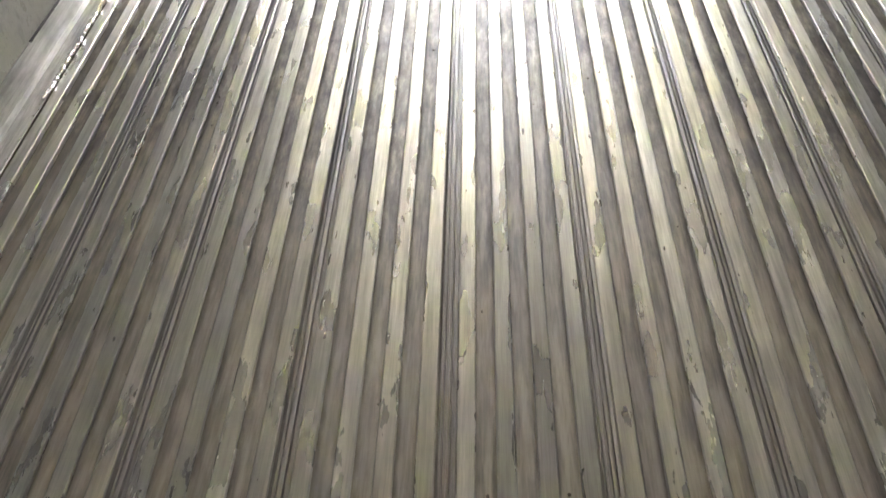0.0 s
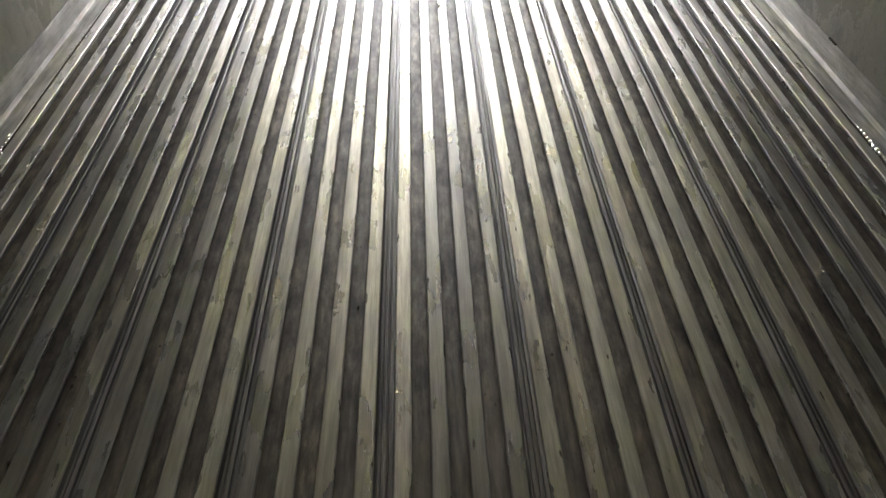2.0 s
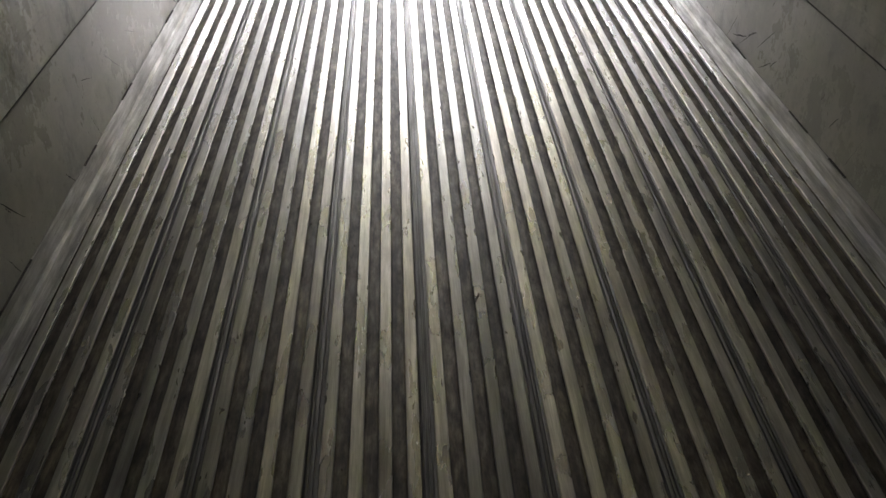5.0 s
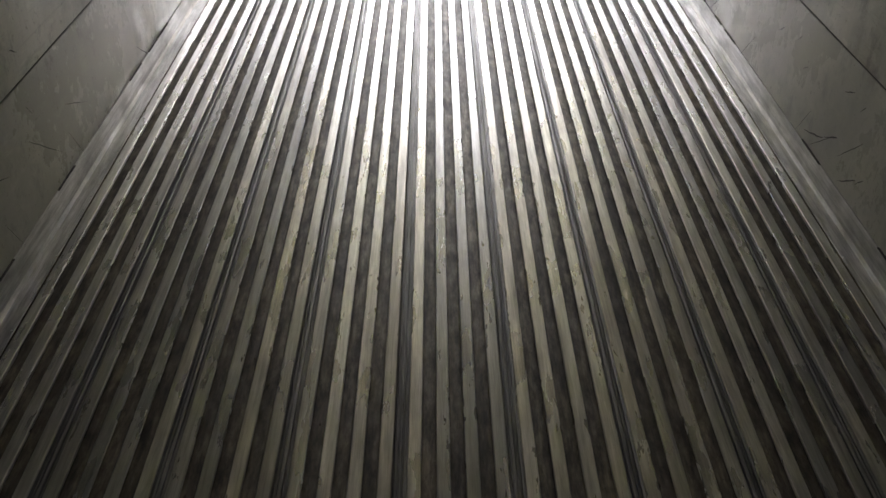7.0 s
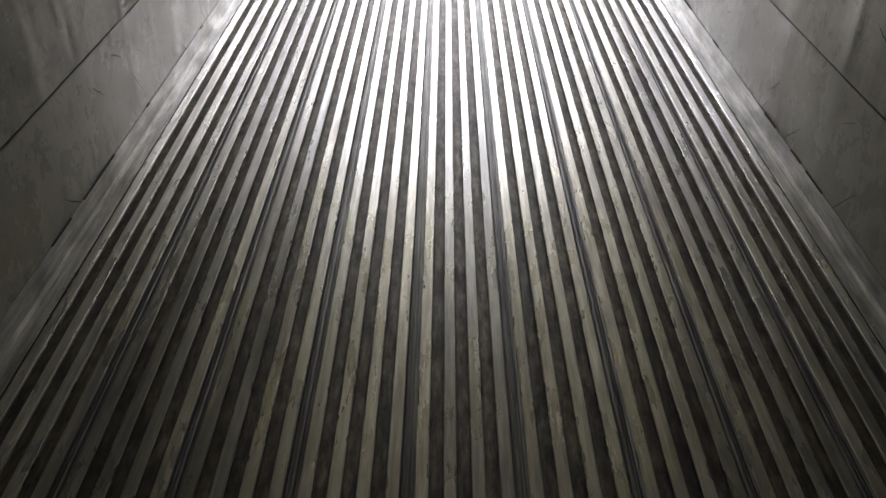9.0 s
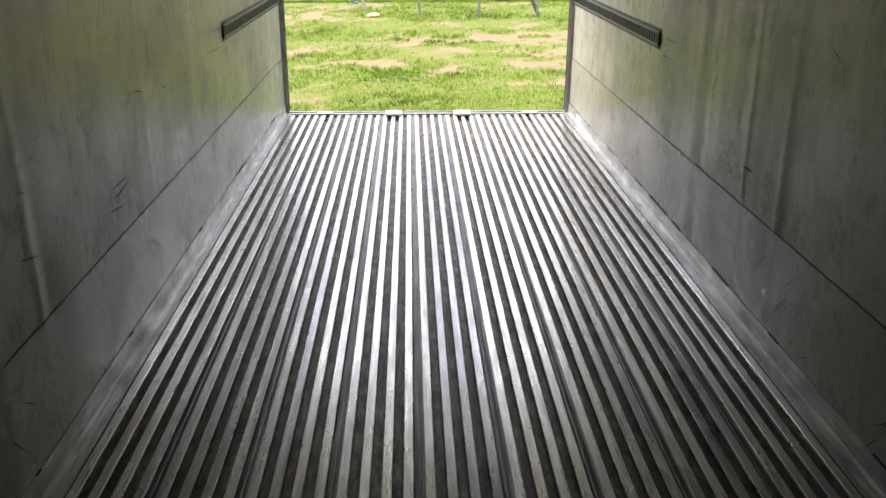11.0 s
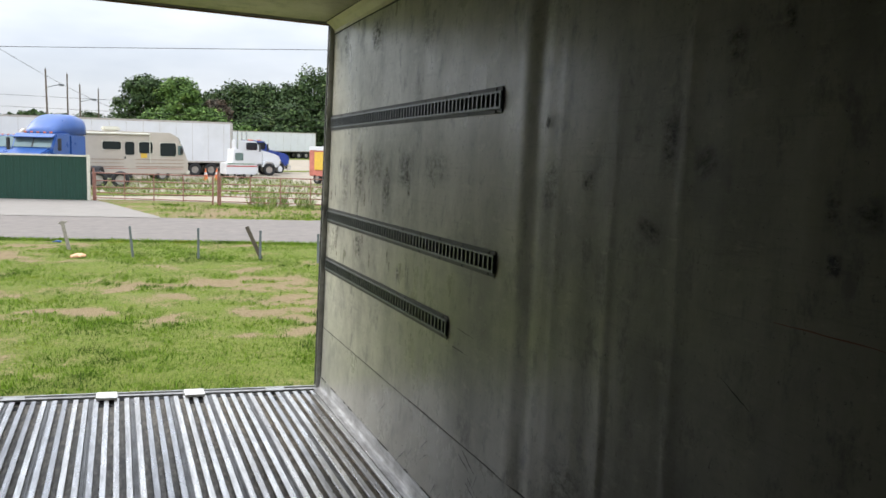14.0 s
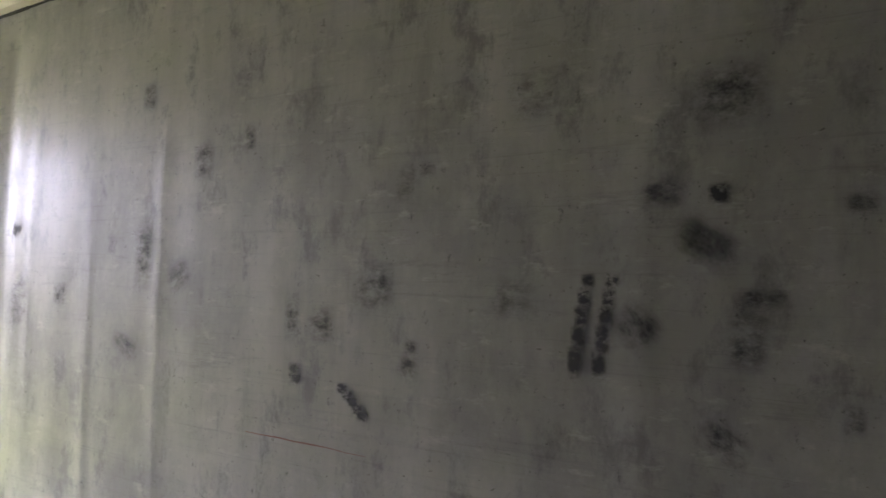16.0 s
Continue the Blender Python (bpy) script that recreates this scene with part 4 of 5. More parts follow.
# green sheet-metal fence
FA, FB = Vector((-12.5, 39.8, G)), Vector((-1.53, 37.0, G))
d = FB - FA
ang = math.degrees(math.atan2(d.y, d.x))
fence = thing("metal_fence", pose(FA.x, FA.y, G, 0, 0, ang), "dark green ribbed sheet-metal fence with cream trim", "fence")
n = int(d.length / 0.305)
panel = finish("panel", prism([(0, 0), (0.02, -0.018), (0.045, -0.018), (0.065, 0), (0.15, 0), (0.155, -0.006), (0.165, -0.006), (0.17, 0), (0.304, 0), (0.304, 0.004), (0, 0.004)], 0.05, 2.06, "z"), GREEN_METAL)
for i in range(n):
    o = part("panel", panel, None, fence)
    o.location = (i * 0.305, 0, 0)
part("top_trim", bx((-0.1, -0.06, 2.05), (d.length + 0.05, 0.03, 2.13), 0.01), CREAM, fence, "cream top trim")
part("end_trim", bx((d.length - 0.08, -0.05, 0), (d.length + 0.06, 0.05, 2.05), 0.01), CREAM, fence, "cream end post")


# rust-red pipe gates
def pipe_gate(p, q, label):
    p, q = Vector(p), Vector(q)
    dd = q - p
    L = dd.length
    g = thing("pipe_gate", pose(p.x, p.y, G, 0, 0, math.degrees(math.atan2(dd.y, dd.x))), label, "gate", "gates across the yard entrance")
    for z in (0.18, 0.42, 0.68, 0.98, 1.33):
        part("rail", tube((0.05, 0, z), (L - 0.05, 0, z), 0.024, 8), RUST, g)
    k = 4
    for i in range(k + 1):
        x = 0.05 + (L - 0.1) * i / k
        part("upright", tube((x, 0, 0.1 if 0 < i < k else 0.0), (x, 0, 1.36), 0.026 if 0 < i < k else 0.04, 8), RUST, g)
    part("hinge_post", tube((-0.06, 0.05, 0), (-0.06, 0.05, 1.55), 0.05, 10), RUST, g)


pipe_gate((-1.30, 36.9, G), (3.85, 34.6, G), "closed rust-red tubular farm gate beside the green fence")
pipe_gate((4.08, 34.5, G), (9.3, 32.3, G), "closed rust-red tubular farm gate with weeds behind it")


# ---------------------------------------------------------------- vehicles in the yard
def wheel(parent, x, y, z, r, w, name="wheel"):
    """Axle along y; the outer face looks to -y."""
    bm = bmesh.new()
    prof = [(0.55 * r, -w / 2), (0.9 * r, -w / 2), (r, -w / 2 + 0.04), (r, w / 2 - 0.04), (0.9 * r, w / 2), (0.55 * r, w / 2)]
    n = 22
    rings = [[bm.verts.new((math.cos(math.tau * i / n) * a, b, math.sin(math.tau * i / n) * a)) for i in range(n)] for a, b in prof]
    for k in range(len(rings)):
        r0, r1 = rings[k], rings[(k + 1) % len(rings)]
        for i in range(n):
            bm.faces.new((r0[i], r0[(i + 1) % n], r1[(i + 1) % n], r1[i]))
    t = part(name, bm, TYRE, parent, "", True)
    t.location = (x, y, z)
    rim = tube((0, -w * 0.32, 0), (0, w * 0.3, 0), 0.56 * r, 18)
    tube((0, -w * 0.5, 0), (0, -w * 0.3, 0), 0.2 * r, 12, None, rim)
    for i in range(8):
        a = math.tau * i / 8
        tube((math.cos(a) * 0.36 * r, -w * 0.42, math.sin(a) * 0.36 * r), (math.cos(a) * 0.36 * r, -w * 0.3, math.sin(a) * 0.36 * r), 0.04 * r, 6, None, rim)
    part("rim", rim, RIM, t)
    return t


def box_trailer(x, y, rz, length, label, height=4.05):
    """A closed van trailer; its tail at the origin, the body along -x."""
    t = thing("box_trailer", pose(x, y, G, 0, 0, rz), label, "trailer", "box trailers in the yard")
    part("body", bx((-length, -1.3, 1.15), (0, 1.3, height), 0.03), WHITE, t)
    part("bottom_rail", bx((-length, -1.315, 1.05), (0, -1.27, 1.18), 0.01), RIM, t)
    part("top_rail", bx((-length, -1.315, height - 0.12), (0, -1.29, height + 0.01), 0.01), RIM, t)
    for i in range(int(length / 1.22)):
        part("panel_joint", bx((-i * 1.22 - 0.62, -1.306, 1.2), (-i * 1.22 - 0.60, -1.298, height - 0.13)), RIM, t)
    part("corner_post", bx((-0.09, -1.318, 1.05), (0.012, -1.22, height), 0.01), RIM, t)
    part("bumper_guard", bx((-0.12, -1.1, 0.5), (-0.02, 1.1, 0.62), 0.01), FRAME, t)
    part("underframe", bx((-length + 0.6, -0.5, 0.9), (-0.3, 0.5, 1.15), 0.01), FRAME, t)
    for wx in (-1.6, -2.85):
        wheel(t, wx, -1.0, 0.5, 0.5, 0.55)
        wheel(t, wx, 1.0, 0.5, 0.5, 0.55)
    part("landing_leg", bx((-length + 2.6, -0.9, 0.02), (-length + 2.75, -0.75, 1.1), 0.01), FRAME, t)
    return t


def motorhome(x, y, rz):
    """Class A coach, front towards +x; the origin under its front bumper."""
    t = thing("motorhome", pose(x, y, G, 0, 0, rz) @ Matrix.Scale(1.1, 4), "beige motorhome with brown stripes parked in the yard", "motorhome")
    L = 9.4
    side = [(-L, 0.45), (-0.25, 0.45), (-0.02, 0.62), (0.0, 1.25), (-0.18, 1.55), (-0.62, 2.72), (-1.1, 2.98), (-L + 0.2, 3.02), (-L, 2.85)]
    part("body", prism(side, -1.2, 1.2, "y", 0.04), BEIGE, t)
    part("windscreen", prism([(-0.155, 1.58), (-0.13, 1.60), (-0.56, 2.70), (-0.60, 2.68)], -1.08, 1.08, "y"), PALE_GLASS, t, "pale raked windscreen")
    part("side_screen", bx((-0.64, -1.213, 1.62), (-0.34, -1.19, 2.2), 0.02), PALE_GLASS, t)
    for x0, x1, z0, z1 in ((-1.70, -0.76, 1.55, 2.35), (-2.95, -2.16, 1.7, 2.38), (-5.05, -4.0, 1.92, 2.38), (-7.6, -6.6, 1.8, 2.4)):
        w = part("window", bx((x0, -1.216, z0), (x1, -1.19, z1), 0.05), GLASS, t, "dark side window")
        part("window_frame", bx((x0 - 0.04, -1.206, z0 - 0.04), (x1 + 0.04, -1.192, z1 + 0.04), 0.02), CREAM, w)
    dr = part("door", bx((-3.86, -1.214, 0.75), (-3.14, -1.19, 2.5), 0.02), BEIGE, t)
    part("door_window", bx((-3.77, -1.225, 1.6), (-3.23, -1.205, 2.38), 0.05), GLASS, dr)
    part("handle", bx((-3.82, -1.24, 1.35), (-3.72, -1.21, 1.5), 0.01), FRAME, dr)
    for z, h, m in ((1.30, 0.035, TAN), (1.08, 0.03, TAN), (0.86, 0.05, TAN), (0.76, 0.02, RED)):
        part("stripe", bx((-L + 0.1, -1.212, z), (-0.3, -1.195, z + h)), m, t, "brown side stripe")
    part("awning", tube((-7.6, -1.27, 2.86), (-2.3, -1.27, 2.86), 0.06, 10), CREAM, t, "rolled cream awning")
    for ax_ in (-2.32, -7.58):
        part("awning_arm", bx((ax_ - 0.025, -1.28, 1.1), (ax_ + 0.025, -1.21, 2.86), 0.005), CREAM, t)
    part("air_conditioner", bx((-4.9, -0.4, 3.0), (-3.9, 0.4, 3.28), 0.08), CREAM, t)
    part("roof_vent", bx((-7.2, -0.3, 3.0), (-6.7, 0.3, 3.14), 0.03), CREAM, t)
    part("mirror", bx((-0.5, -1.5, 1.7), (-0.36, -1.25, 2.1), 0.03), FRAME, t)
    part("headlight", bx((-0.06, -1.05, 0.8), (0.012, -0.75, 1.0), 0.03), CHROME, t)
    part("front_bumper", bx((-0.2, -1.18, 0.42), (0.1, 1.18, 0.7), 0.05), CREAM, t)
    part("note", bx((-2.86, -1.222, 1.42), (-2.5, -1.213, 1.74), 0.01), YELLOW, t, "pale yellow sheet in the window")
    for wx in (-1.55, -6.3):
        wheel(t, wx, -1.02, 0.42, 0.42, 0.3)
        wheel(t, wx, 1.02, 0.42, 0.42, 0.3)
    return t


def small_camper(x, y, rz):
    t = thing("camper", pose(x, y, G, 0, 0, rz) @ Matrix.Scale(0.92, 4), "small white camper with red and green stripes", "camper")
    side = [(-2.6, 0.42), (-0.2, 0.42), (-0.02, 0.6), (-0.05, 1.2), (-0.75, 1.45), (-1.4, 2.32), (-1.6, 2.45), (-2.0, 2.45), (-2.05, 1.36), (-2.6, 1.32), (-2.6, 0.9)]
    part("body", prism(side, -1.05, 1.05, "y", 0.04), WHITE, t)
    part("windscreen", prism([(-0.76, 1.47), (-0.73, 1.48), (-1.36, 2.30), (-1.40, 2.29)], -0.92, 0.92, "y"), PALE_GLASS, t)
    for x0, x1 in ((-1.9, -1.25),):
        part("window", bx((x0, -1.062, 1.55), (x1, -1.04, 2.15), 0.04), PALE_GLASS, t)
    part("red_stripe", bx((-2.55, -1.062, 1.05), (-0.1, -1.045, 1.14)), RED, t)
    part("green_stripe", bx((-2.55, -1.062, 1.24), (-0.3, -1.045, 1.31)), GREEN, t)
    part("front_bumper", bx((-0.15, -1.03, 0.4), (0.1, 1.03, 0.58), 0.03), CHROME, t)
    part("headlight", bx((-0.05, -0.95, 0.8), (0.01, -0.7, 0.98), 0.03), CHROME, t)
    for wx in (-0.85, -2.2):
        wheel(t, wx, -0.92, 0.37, 0.37, 0.24)
        wheel(t, wx, 0.92, 0.37, 0.37, 0.24)
    return t


def fairing(x0, x1, z, rise):
    """A rounded roof fairing: swept up from the front, full and domed towards the back."""
    bm = bmesh.new()
    rings = []
    for i in range(13):
        u = i / 12
        x = x1 + (x0 - x1) * u
        h = rise * math.sin(math.pi / 2 * min(1, 0.06 + u * 1.35)) ** 0.8 * (1 - 0.10 * max(0, u - 0.8) / 0.2)
        w = 0.74 + 0.42 * min(1, u * 1.6) ** 0.7
        ring = []
        for k in range(15):
            a = math.pi * k / 14
            c, q = math.cos(a), math.sin(a)
            ring.append(bm.verts.new((x, w * math.copysign(abs(c) ** 0.5, c), z + h * q ** 0.55)))
        rings.append(ring)
    for r0, r1 in zip(rings, rings[1:]):
        for k in range(14):
            bm.faces.new((r0[k], r0[k + 1], r1[k + 1], r1[k]))
        bm.faces.new((r0[0], r1[0], r1[-1], r0[-1]))
    bm.faces.new(rings[0])
    bm.faces.new(rings[-1][::-1])
    return bm


def semi_truck(x, y, rz, paint, label, tall=True, nose=2.1, size=1.0, sleeps=True):
    """A conventional tractor, bonnet towards +x; the origin under its front bumper."""
    t = thing("semi_truck", pose(x, y, G, 0, 0, rz) @ Matrix.Scale(size, 4), label, "truck", "parked semi trucks")
    n = nose
    hood = [(-n, 0.75), (-0.25, 0.75), (-0.06, 0.95), (-0.05, 1.45), (-0.35, 1.75), (-n, 2.1)]
    part("hood", prism(hood, -0.98, 0.98, "y", 0.09), paint, t)
    part("cab", prism([(-n - 2.0, 0.95), (-n + 0.05, 0.95), (-n + 0.05, 2.08), (-n - 0.45, 2.82), (-n - 2.0, 2.9)], -1.12, 1.12, "y", 0.06), paint, t)
    part("windscreen", prism([(-n + 0.03, 2.12), (-n + 0.06, 2.12), (-n - 0.40, 2.80), (-n - 0.44, 2.80)], -1.0, 1.0, "y"), PALE_GLASS, t)
    part("side_window", bx((-n - 1.25, -1.135, 2.1), (-n - 0.35, -1.11, 2.7), 0.05), GLASS, t)
    part("cab_door", bx((-n - 1.4, -1.13, 1.0), (-n - 0.2, -1.115, 2.05), 0.02), paint, t)
    if sleeps:
        part("sleeper", prism([(-n - 3.9, 0.95), (-n - 1.95, 0.95), (-n - 1.95, 2.84), (-n - 3.9, 2.84)], -1.16, 1.16, "y", 0.1), paint, t)
    if tall:
        part("roof_fairing", fairing(-n - 3.92, -n - 0.75, 2.8, 1.12), paint, t, "", True)
        part("sun_visor", prism([(-n - 0.5, 2.74), (-n + 0.02, 2.62), (-n + 0.03, 2.66), (-n - 0.5, 2.84)], -1.06, 1.06, "y"), paint, t)
        part("windscreen_post", prism([(-n + 0.05, 2.12), (-n + 0.08, 2.12), (-n - 0.38, 2.80), (-n - 0.42, 2.80)], -0.035, 0.035, "y"), FRAME, t)
    part("bumper", bx((-0.3, -1.1, 0.35), (0.06, 1.1, 0.78), 0.06), CHROME if paint is not WHITE else WHITE, t)
    part("grille", bx((-0.08, -0.45, 0.9), (-0.01, 0.45, 1.45), 0.02), CHROME, t)
    for s in (-1, 1):
        part("headlight", bx((-0.2, s * 0.8 - 0.14, 1.0), (-0.03, s * 0.8 + 0.14, 1.28), 0.04), CHROME, t)
        part("fender", prism([(-1.65, 0.72), (-1.55, 1.1), (-1.25, 1.28), (-0.85, 1.28), (-0.55, 1.1), (-0.45, 0.72), (-0.55, 0.72), (-0.7, 1.0), (-0.95, 1.12), (-1.2, 1.1), (-1.45, 0.95), (-1.52, 0.72)],
                             s * 1.0 - 0.2, s * 1.0 + 0.2, "y"), paint, t)
        part("mirror", bx((-n - 0.25, s * 1.38 - 0.09, 1.95), (-n - 0.12, s * 1.38 + 0.09, 2.6), 0.03), FRAME, t)
        if not tall:
            part("exhaust_stack", tube((-n - 2.0, s * 1.2, 1.0), (-n - 2.0, s * 1.2, 3.6), 0.075, 12), CHROME, t)
        part("fuel_tank", tube((-n - 2.9, s * 0.98, 0.75), (-n - 1.4, s * 0.98, 0.75), 0.3, 16), CHROME, t)
        wheel(t, -1.05, s * 1.0, 0.5, 0.5, 0.3)
        for wx in (-n - 4.6, -n - 5.9):
            wheel(t, wx, s * 0.9, 0.5, 0.5, 0.55)
    part("chassis", bx((-n - 6.6, -0.45, 0.65), (-0.4, 0.45, 0.9), 0.01), FRAME, t)
    for i in range(5):
        part("marker_lamp", bx((-n - 0.75, -0.7 + 0.35 * i - 0.06, 2.86), (-n - 0.6, -0.7 + 0.35 * i + 0.06, 2.94), 0.02), ORANGE, t)
    return t


motorhome(4.05, 57.4, 9)
box_trailer(8.0, 66.0, 8, 17.3, "long white box trailer parked behind the motorhome", 4.25)
box_trailer(9.5, 77, 4, 16.0, "white box trailer further back in the yard", 4.3)
box_trailer(28.5, 131, 14, 16.0, "white box trailer standing far off before the trees", 4.0)
small_camper(9.35, 60.0, 8)
semi_truck(12.4, 67.5, 4, WHITE, "white semi truck parked beside the camper", False, 1.7, 1.0, False)
semi_truck(14.0, 72.0, 2, NAVY, "navy blue semi truck beside a white one", False, 1.9, 1.0, False)
semi_truck(-5.4, 46.4, -112, BLUE, "faded blue sleeper semi truck behind the green fence", True, 1.5, 1.07)
semi_truck(-8.3, 48.5, -75, WHITE, "white semi truck behind the green fence", False, 1.4)
semi_truck(-7.3, 54.5, -100, BLUE, "blue day-cab semi truck between two others behind the fence", False, 1.5, 1.0, False)

bogie = thing("truck_bogie", pose(-1.9, 47.2, G), "black tandem axle bogie with rusty rims and a blue mudguard", "truck axle")
part("beam", bx((-0.3, 0.2, 0.6), (2.4, 0.8, 0.85), 0.02), FRAME, bogie)
for wx in (0.55, 1.75):
    wheel(bogie, wx, 0.0, 0.5, 0.5, 0.5)
part("mudguard", bx((-0.4, -0.25, 0.55), (0.05, 0.25, 0.95), 0.03), BLUE, bogie, "blue mudguard")

ot = thing("box_truck", pose(15.2, 51.6, G, 0, 0, -62), "faded red and yellow truck with a white roof", "truck")
part("body", bx((-4.0, -1.1, 0.55), (0, 1.1, 2.5), 0.05), PALE_RED, ot)
part("roof", bx((-4.05, -1.13, 2.3), (0.03, 1.13, 2.62), 0.06), WHITE, ot)
part("side_panel", bx((-3.4, -1.13, 1.0), (-0.9, -1.09, 2.25), 0.02), YELLOW, ot)
part("front_panel", bx((-0.02, -0.75, 0.95), (0.03, 1.0, 2.2), 0.02), YELLOW, ot)
part("window", bx((0.0, -0.3, 1.2), (0.045, 0.6, 2.0), 0.03), GLASS, ot)
part("tail_lamp", bx((0.0, -1.0, 0.75), (0.05, 0.9, 0.92), 0.02), ORANGE, ot)
part("roof_lamp", tube((-0.6, 0, 2.6), (-0.6, 0, 2.8), 0.07, 10), WHITE, ot)
for wx in (-0.9, -3.2):
    wheel(ot, wx, -0.95, 0.4, 0.4, 0.25)
    wheel(ot, wx, 0.95, 0.4, 0.4, 0.25)

cone_src = thing("traffic_cone", pose(5.55, 57.6, G), "orange traffic cone standing in the yard", "traffic cone", "traffic cones")
part("base", bx((-0.2, -0.2, 0), (0.2, 0.2, 0.05), 0.01), ORANGE, cone_src)
part("cone", tube((0, 0, 0.05), (0, 0, 0.85), 0.16, 16, 0.03), ORANGE, cone_src)
part("sleeve", tube((0, 0, 0.42), (0, 0, 0.58), 0.107, 16, 0.078), WHITE, cone_src)
copy_thing(cone_src, pose(6.35, 57.9, G, 0, 0, 20))


# ---------------------------------------------------------------- poles and wires
def utility_pole(x, y, h, lean, label, lamp=False):
    t = thing("utility_pole", pose(x, y, G - 0.3, 0, lean, 0), label, "utility pole", "utility poles")
    part("shaft", tube((0, 0, 0), (0, 0, h), 0.16, 10, 0.09), BARK, t)
    part("top_pin", tube((0, 0, h), (0, 0, h + 0.25), 0.03, 6), TPOST, t)
    if lamp:
        part("lamp_arm", tube((0, 0, h - 2.2), (1.5, 0, h - 1.8), 0.05, 8), TPOST, t)
        part("lamp_head", bx((1.4, -0.2, h - 2.0), (2.0, 0.2, h - 1.75), 0.05), TPOST, t)
    return t


utility_pole(-9.6, 66, 12.5, -3, "tall wooden utility pole behind the yard")
utility_pole(-8.2, 110, 10.9, -1, "distant wooden utility pole with a lamp", True)
utility_pole(-6.9, 128, 11.5, 0, "distant thin wooden utility pole")
utility_pole(-4.9, 118, 9.6, 0, "distant wooden utility pole with a lamp", True)
utility_pole(-3.3, 150, 10.6, 0, "distant short wooden utility pole")


def cable(p, q, sag, r, label):
    bm = bmesh.new()
    p, q = Vector(p), Vector(q)
    n, prev = 24, None
    for i in range(n + 1):
        f = i / n
        c = p.lerp(q, f) - Vector((0, 0, 4 * sag * f * (1 - f)))
        ring = [bm.verts.new(c + Vector((0, math.cos(a) * r, math.sin(a) * r))) for a in (0.5, 2.6, 4.7)]
        if prev:
            for k in range(3):
                bm.faces.new((prev[k], prev[(k + 1) % 3], ring[(k + 1) % 3], ring[k]))
        prev = ring
    tagged(new("cable", finish("cable", bm, WIRE)), label, "cable", "overhead cables")


cable((-40, 49, 5.0), (45, 24.9, 7.2), 0.2, 0.016, "black overhead cable crossing above the road")
for z in (6.2, 5.0, 4.2):
    cable((-40, 96, z), (60, 92, z - 0.9), 0.5, 0.02, "thin distant overhead cable before the trees")
cable((-9.9, 66, 8.8), (2, 112, 4.0), 0.6, 0.025, "slack distant overhead cable")


# ---------------------------------------------------------------- trees
def tree(x, y, h, r, leaf, seed, low=0.12):
    rg = random.Random(seed)
    t = thing("tree", pose(x, y, G), "leafy green broadleaf tree at the edge of the yard" if leaf < 2 else "brownish half-bare tree among green ones", "tree", "trees behind the yard")
    trunk = tube((0, 0, 0), (0.02 * h, 0, h * 0.55), 0.03 * h, 9, 0.012 * h)
    tips = []
    for i in range(9):
        a, z = rg.uniform(0, math.tau), h * rg.uniform(0.22, 0.55)
        q = (math.cos(a) * r * rg.uniform(0.35, 0.7), math.sin(a) * r * rg.uniform(0.35, 0.7), z + h * rg.uniform(0.12, 0.3))
        tube((0.02 * h * z / (0.55 * h), 0, z), q, 0.010 * h, 6, 0.004 * h, trunk)
        tips.append(Vector(q))
    part("trunk", trunk, BARK, t)
    clumps = []
    for i in range(52):
        f = rg.uniform(low, 1.0)
        rad = r * math.sin(math.pi * min(1, 0.18 + 0.78 * f)) ** 0.6
        a = rg.uniform(0, math.tau)
        k = rg.uniform(0.35, 1.0) ** 0.5
        clumps.append((Vector((math.cos(a) * rad * k, math.sin(a) * rad * k, h * (f * 0.93))), r * rg.uniform(0.2, 0.4)))
    clumps.append((Vector((0, 0, h * 0.93)), r * 0.3))
    verts, faces = [], []
    for c, cr in clumps:
        for _ in range(240):
            v = Vector((rg.gauss(0, 1), rg.gauss(0, 1), rg.gauss(0, 0.8))).normalized() * cr * rg.uniform(0.55, 1.08)
            p = c + v
            s = rg.uniform(0.14, 0.32)
            u = Vector((rg.uniform(-1, 1), rg.uniform(-1, 1), rg.uniform(-0.6, 0.6))).normalized() * s
            w = u.cross(v.normalized() + Vector((0, 0, 0.3))).normalized() * s * rg.uniform(0.5, 0.9)
            b0 = len(verts)
            verts += [tuple(p - u), tuple(p + w), tuple(p + u), tuple(p - w)]
            faces.append((b0, b0 + 1, b0 + 2, b0 + 3))
    me = bpy.data.meshes.new("crown")
    me.from_pydata(verts, [], faces)
    me.materials.append(LEAF[leaf])
    part("crown", me, None, t)


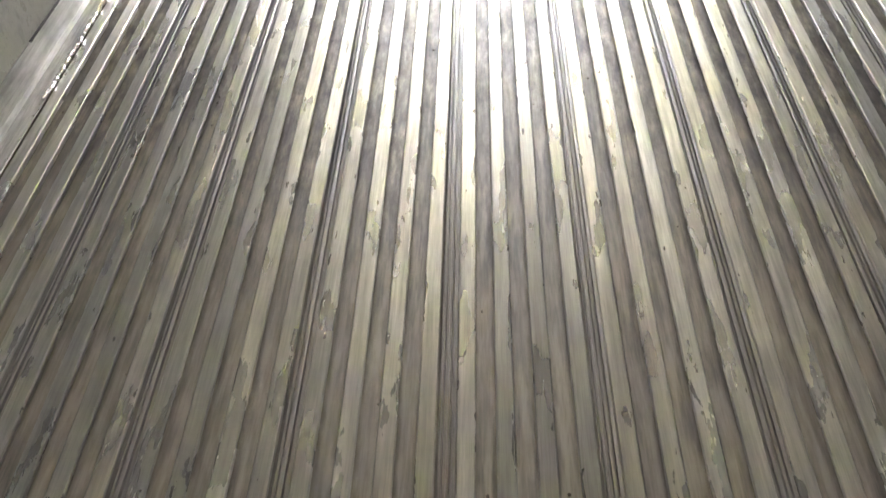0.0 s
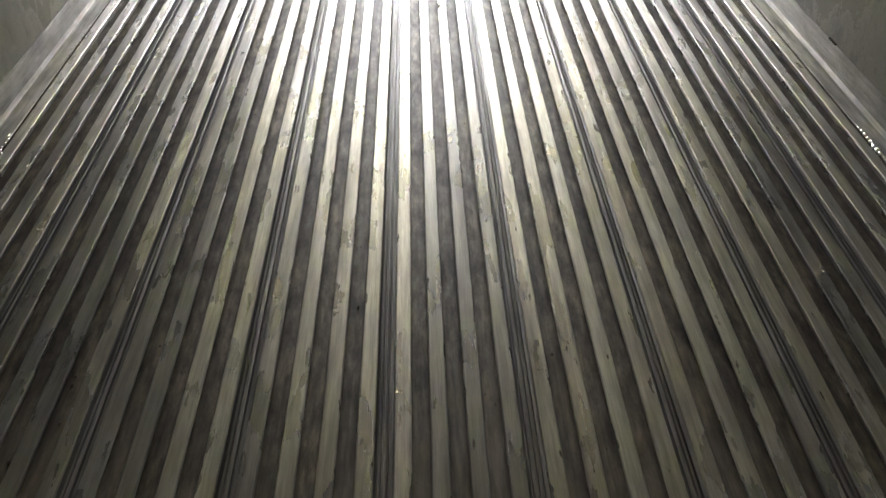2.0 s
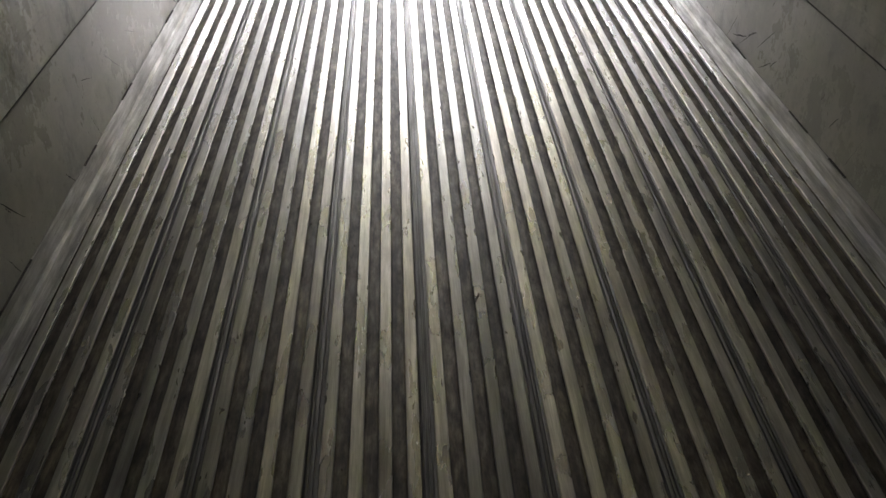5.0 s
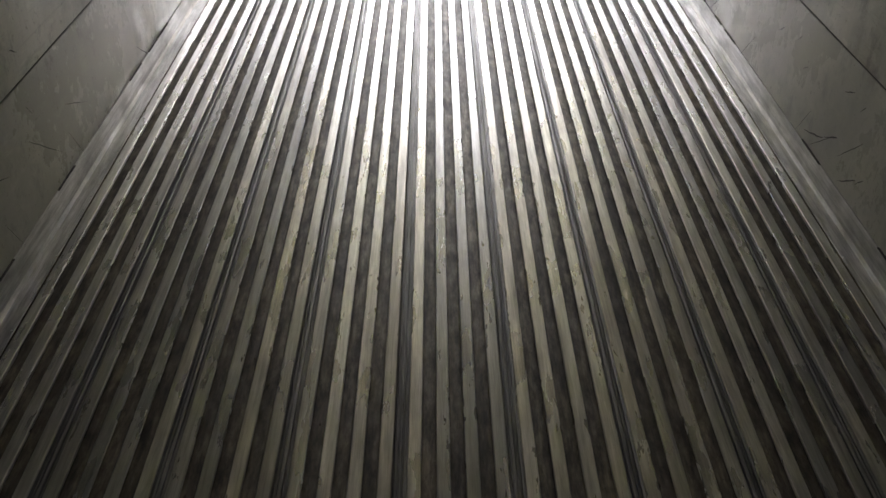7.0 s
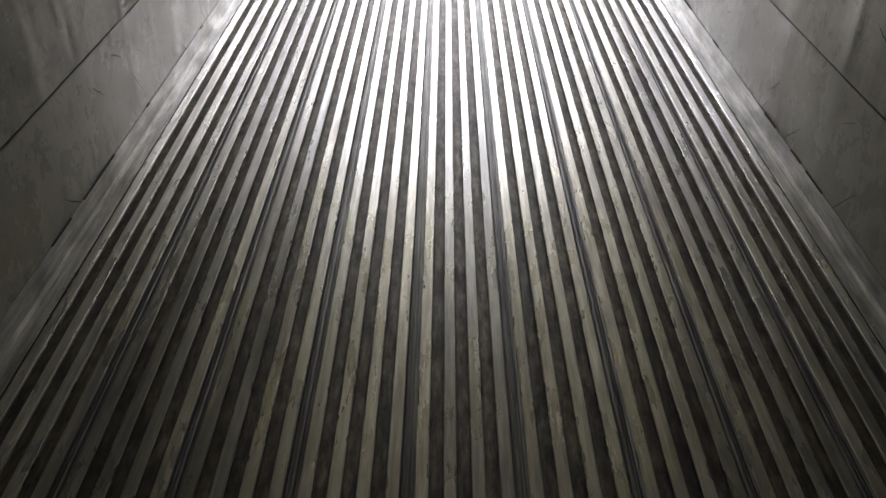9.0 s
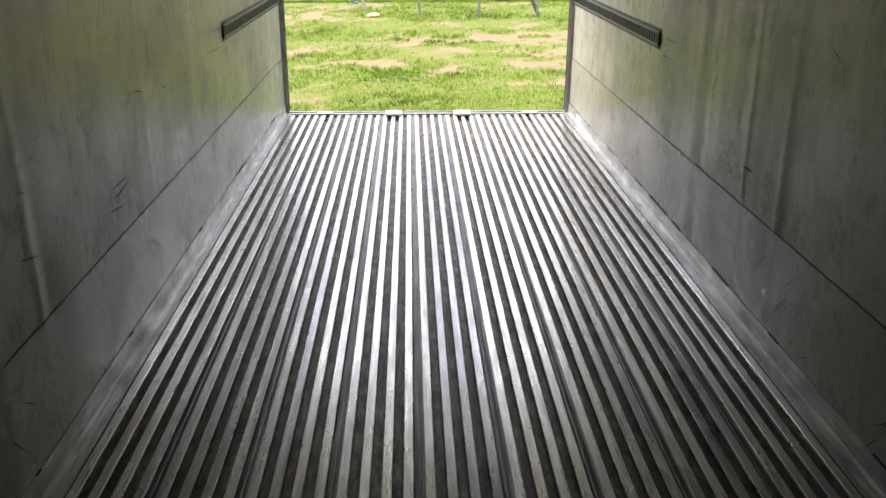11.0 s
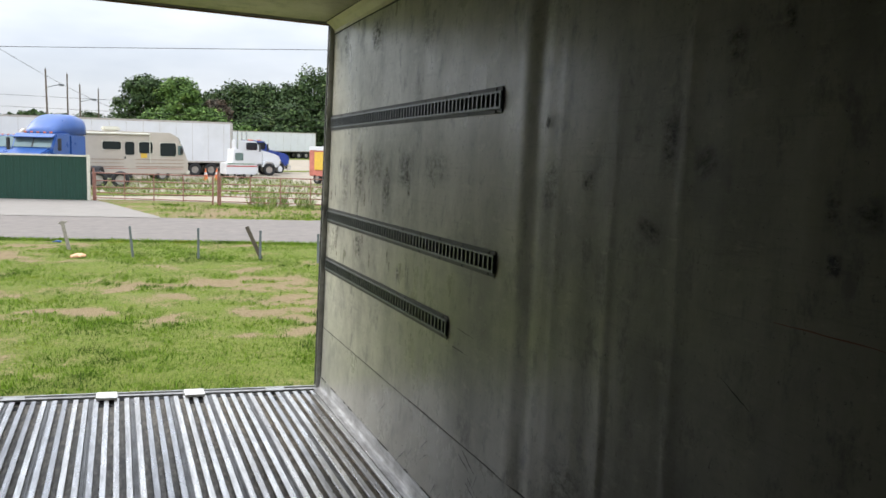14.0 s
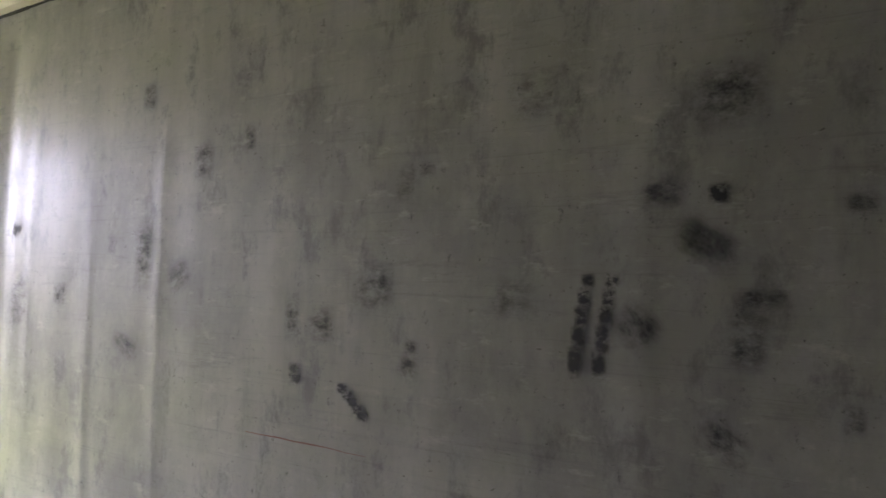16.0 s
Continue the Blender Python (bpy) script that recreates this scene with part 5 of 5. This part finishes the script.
TREES = [(3.1, 116, 11.4, 4.2, 0), (5.2, 120, 10.0, 4.0, 0), (7.2, 112, 11.0, 3.6, 1), (4.6, 106, 6.6, 3.4, 1), (9.6, 109, 7.4, 3.6, 1), (12.6, 121, 9.8, 4.0, 0), (11.9, 114, 8.6, 2.4, 2), (15.8, 122, 11.2, 4.6, 0),
         (19.6, 123, 11.4, 4.8, 0), (23.4, 122, 11.4, 4.8, 0), (27.2, 121, 13.8, 5.2, 0), (31.5, 120, 15.0, 5.8, 0), (36.5, 120, 15.0, 6.0, 0), (17.5, 113, 6.6, 4.0, 0), (14.5, 111, 5.2, 3.4, 1), (42, 122, 14, 6, 0), (29.5, 114, 9.0, 4.8, 0), (48, 125, 13, 6, 0),
         (22.5, 115, 8.2, 4.2, 0), (-4.5, 132, 6.4, 3.4, 0), (-9.5, 140, 6.0, 3.4, 0)]
for i, (x, y, h, r, leaf) in enumerate(TREES):
    tree(1.2 * x, 1.2 * (y + 6.5) - 6.5, 1.2 * h - 1.6, 1.2 * r, leaf, 100 + i)
# far wood along the horizon
rg = random.Random(9)
verts, faces = [], []
for i in range(15000):
    x = rg.uniform(-150, 130)
    top = 6.6 + 2.4 * noise.noise(Vector((x * 0.08, 0, 0))) + 1.6 * noise.noise(Vector((x * 0.3, 3, 0)))
    p = Vector((x, 215 + rg.uniform(-6, 6), G + top * rg.random() ** 0.7))
    s = rg.uniform(0.4, 0.9)
    u = Vector((rg.uniform(-1, 1), rg.uniform(-0.5, 0.5), rg.uniform(-1, 1))).normalized() * s
    w = Vector((rg.uniform(-1, 1), rg.uniform(-0.5, 0.5), rg.uniform(-1, 1))).normalized() * s
    b0 = len(verts)
    verts += [tuple(p - u), tuple(p + w), tuple(p + u), tuple(p - w)]
    faces.append((b0, b0 + 1, b0 + 2, b0 + 3))
me = bpy.data.meshes.new("far_wood")
me.from_pydata(verts, [], faces)
me.materials.append(LEAF[0])
tagged(new("far_wood", me), "distant dark green wood along the horizon", "woods", "", "stuff")


# ---------------------------------------------------------------- pieces of the trailer floor
rm, jm, wm = rib_mesh(), joint_mesh(), weld_mesh()
for i in range(-18, 18):
    o = part("rib", rm, None, floor)
    o.location = ((i + 0.5) * PITCH, 0, 0)
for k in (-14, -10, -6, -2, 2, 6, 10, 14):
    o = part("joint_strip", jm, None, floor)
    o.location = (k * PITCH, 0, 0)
for s in (-1, 1):
    o = part("weld_bead", wm, None, floor, "bright stitched weld bead")
    o.location = (s * 1.190, 0, 0.003)
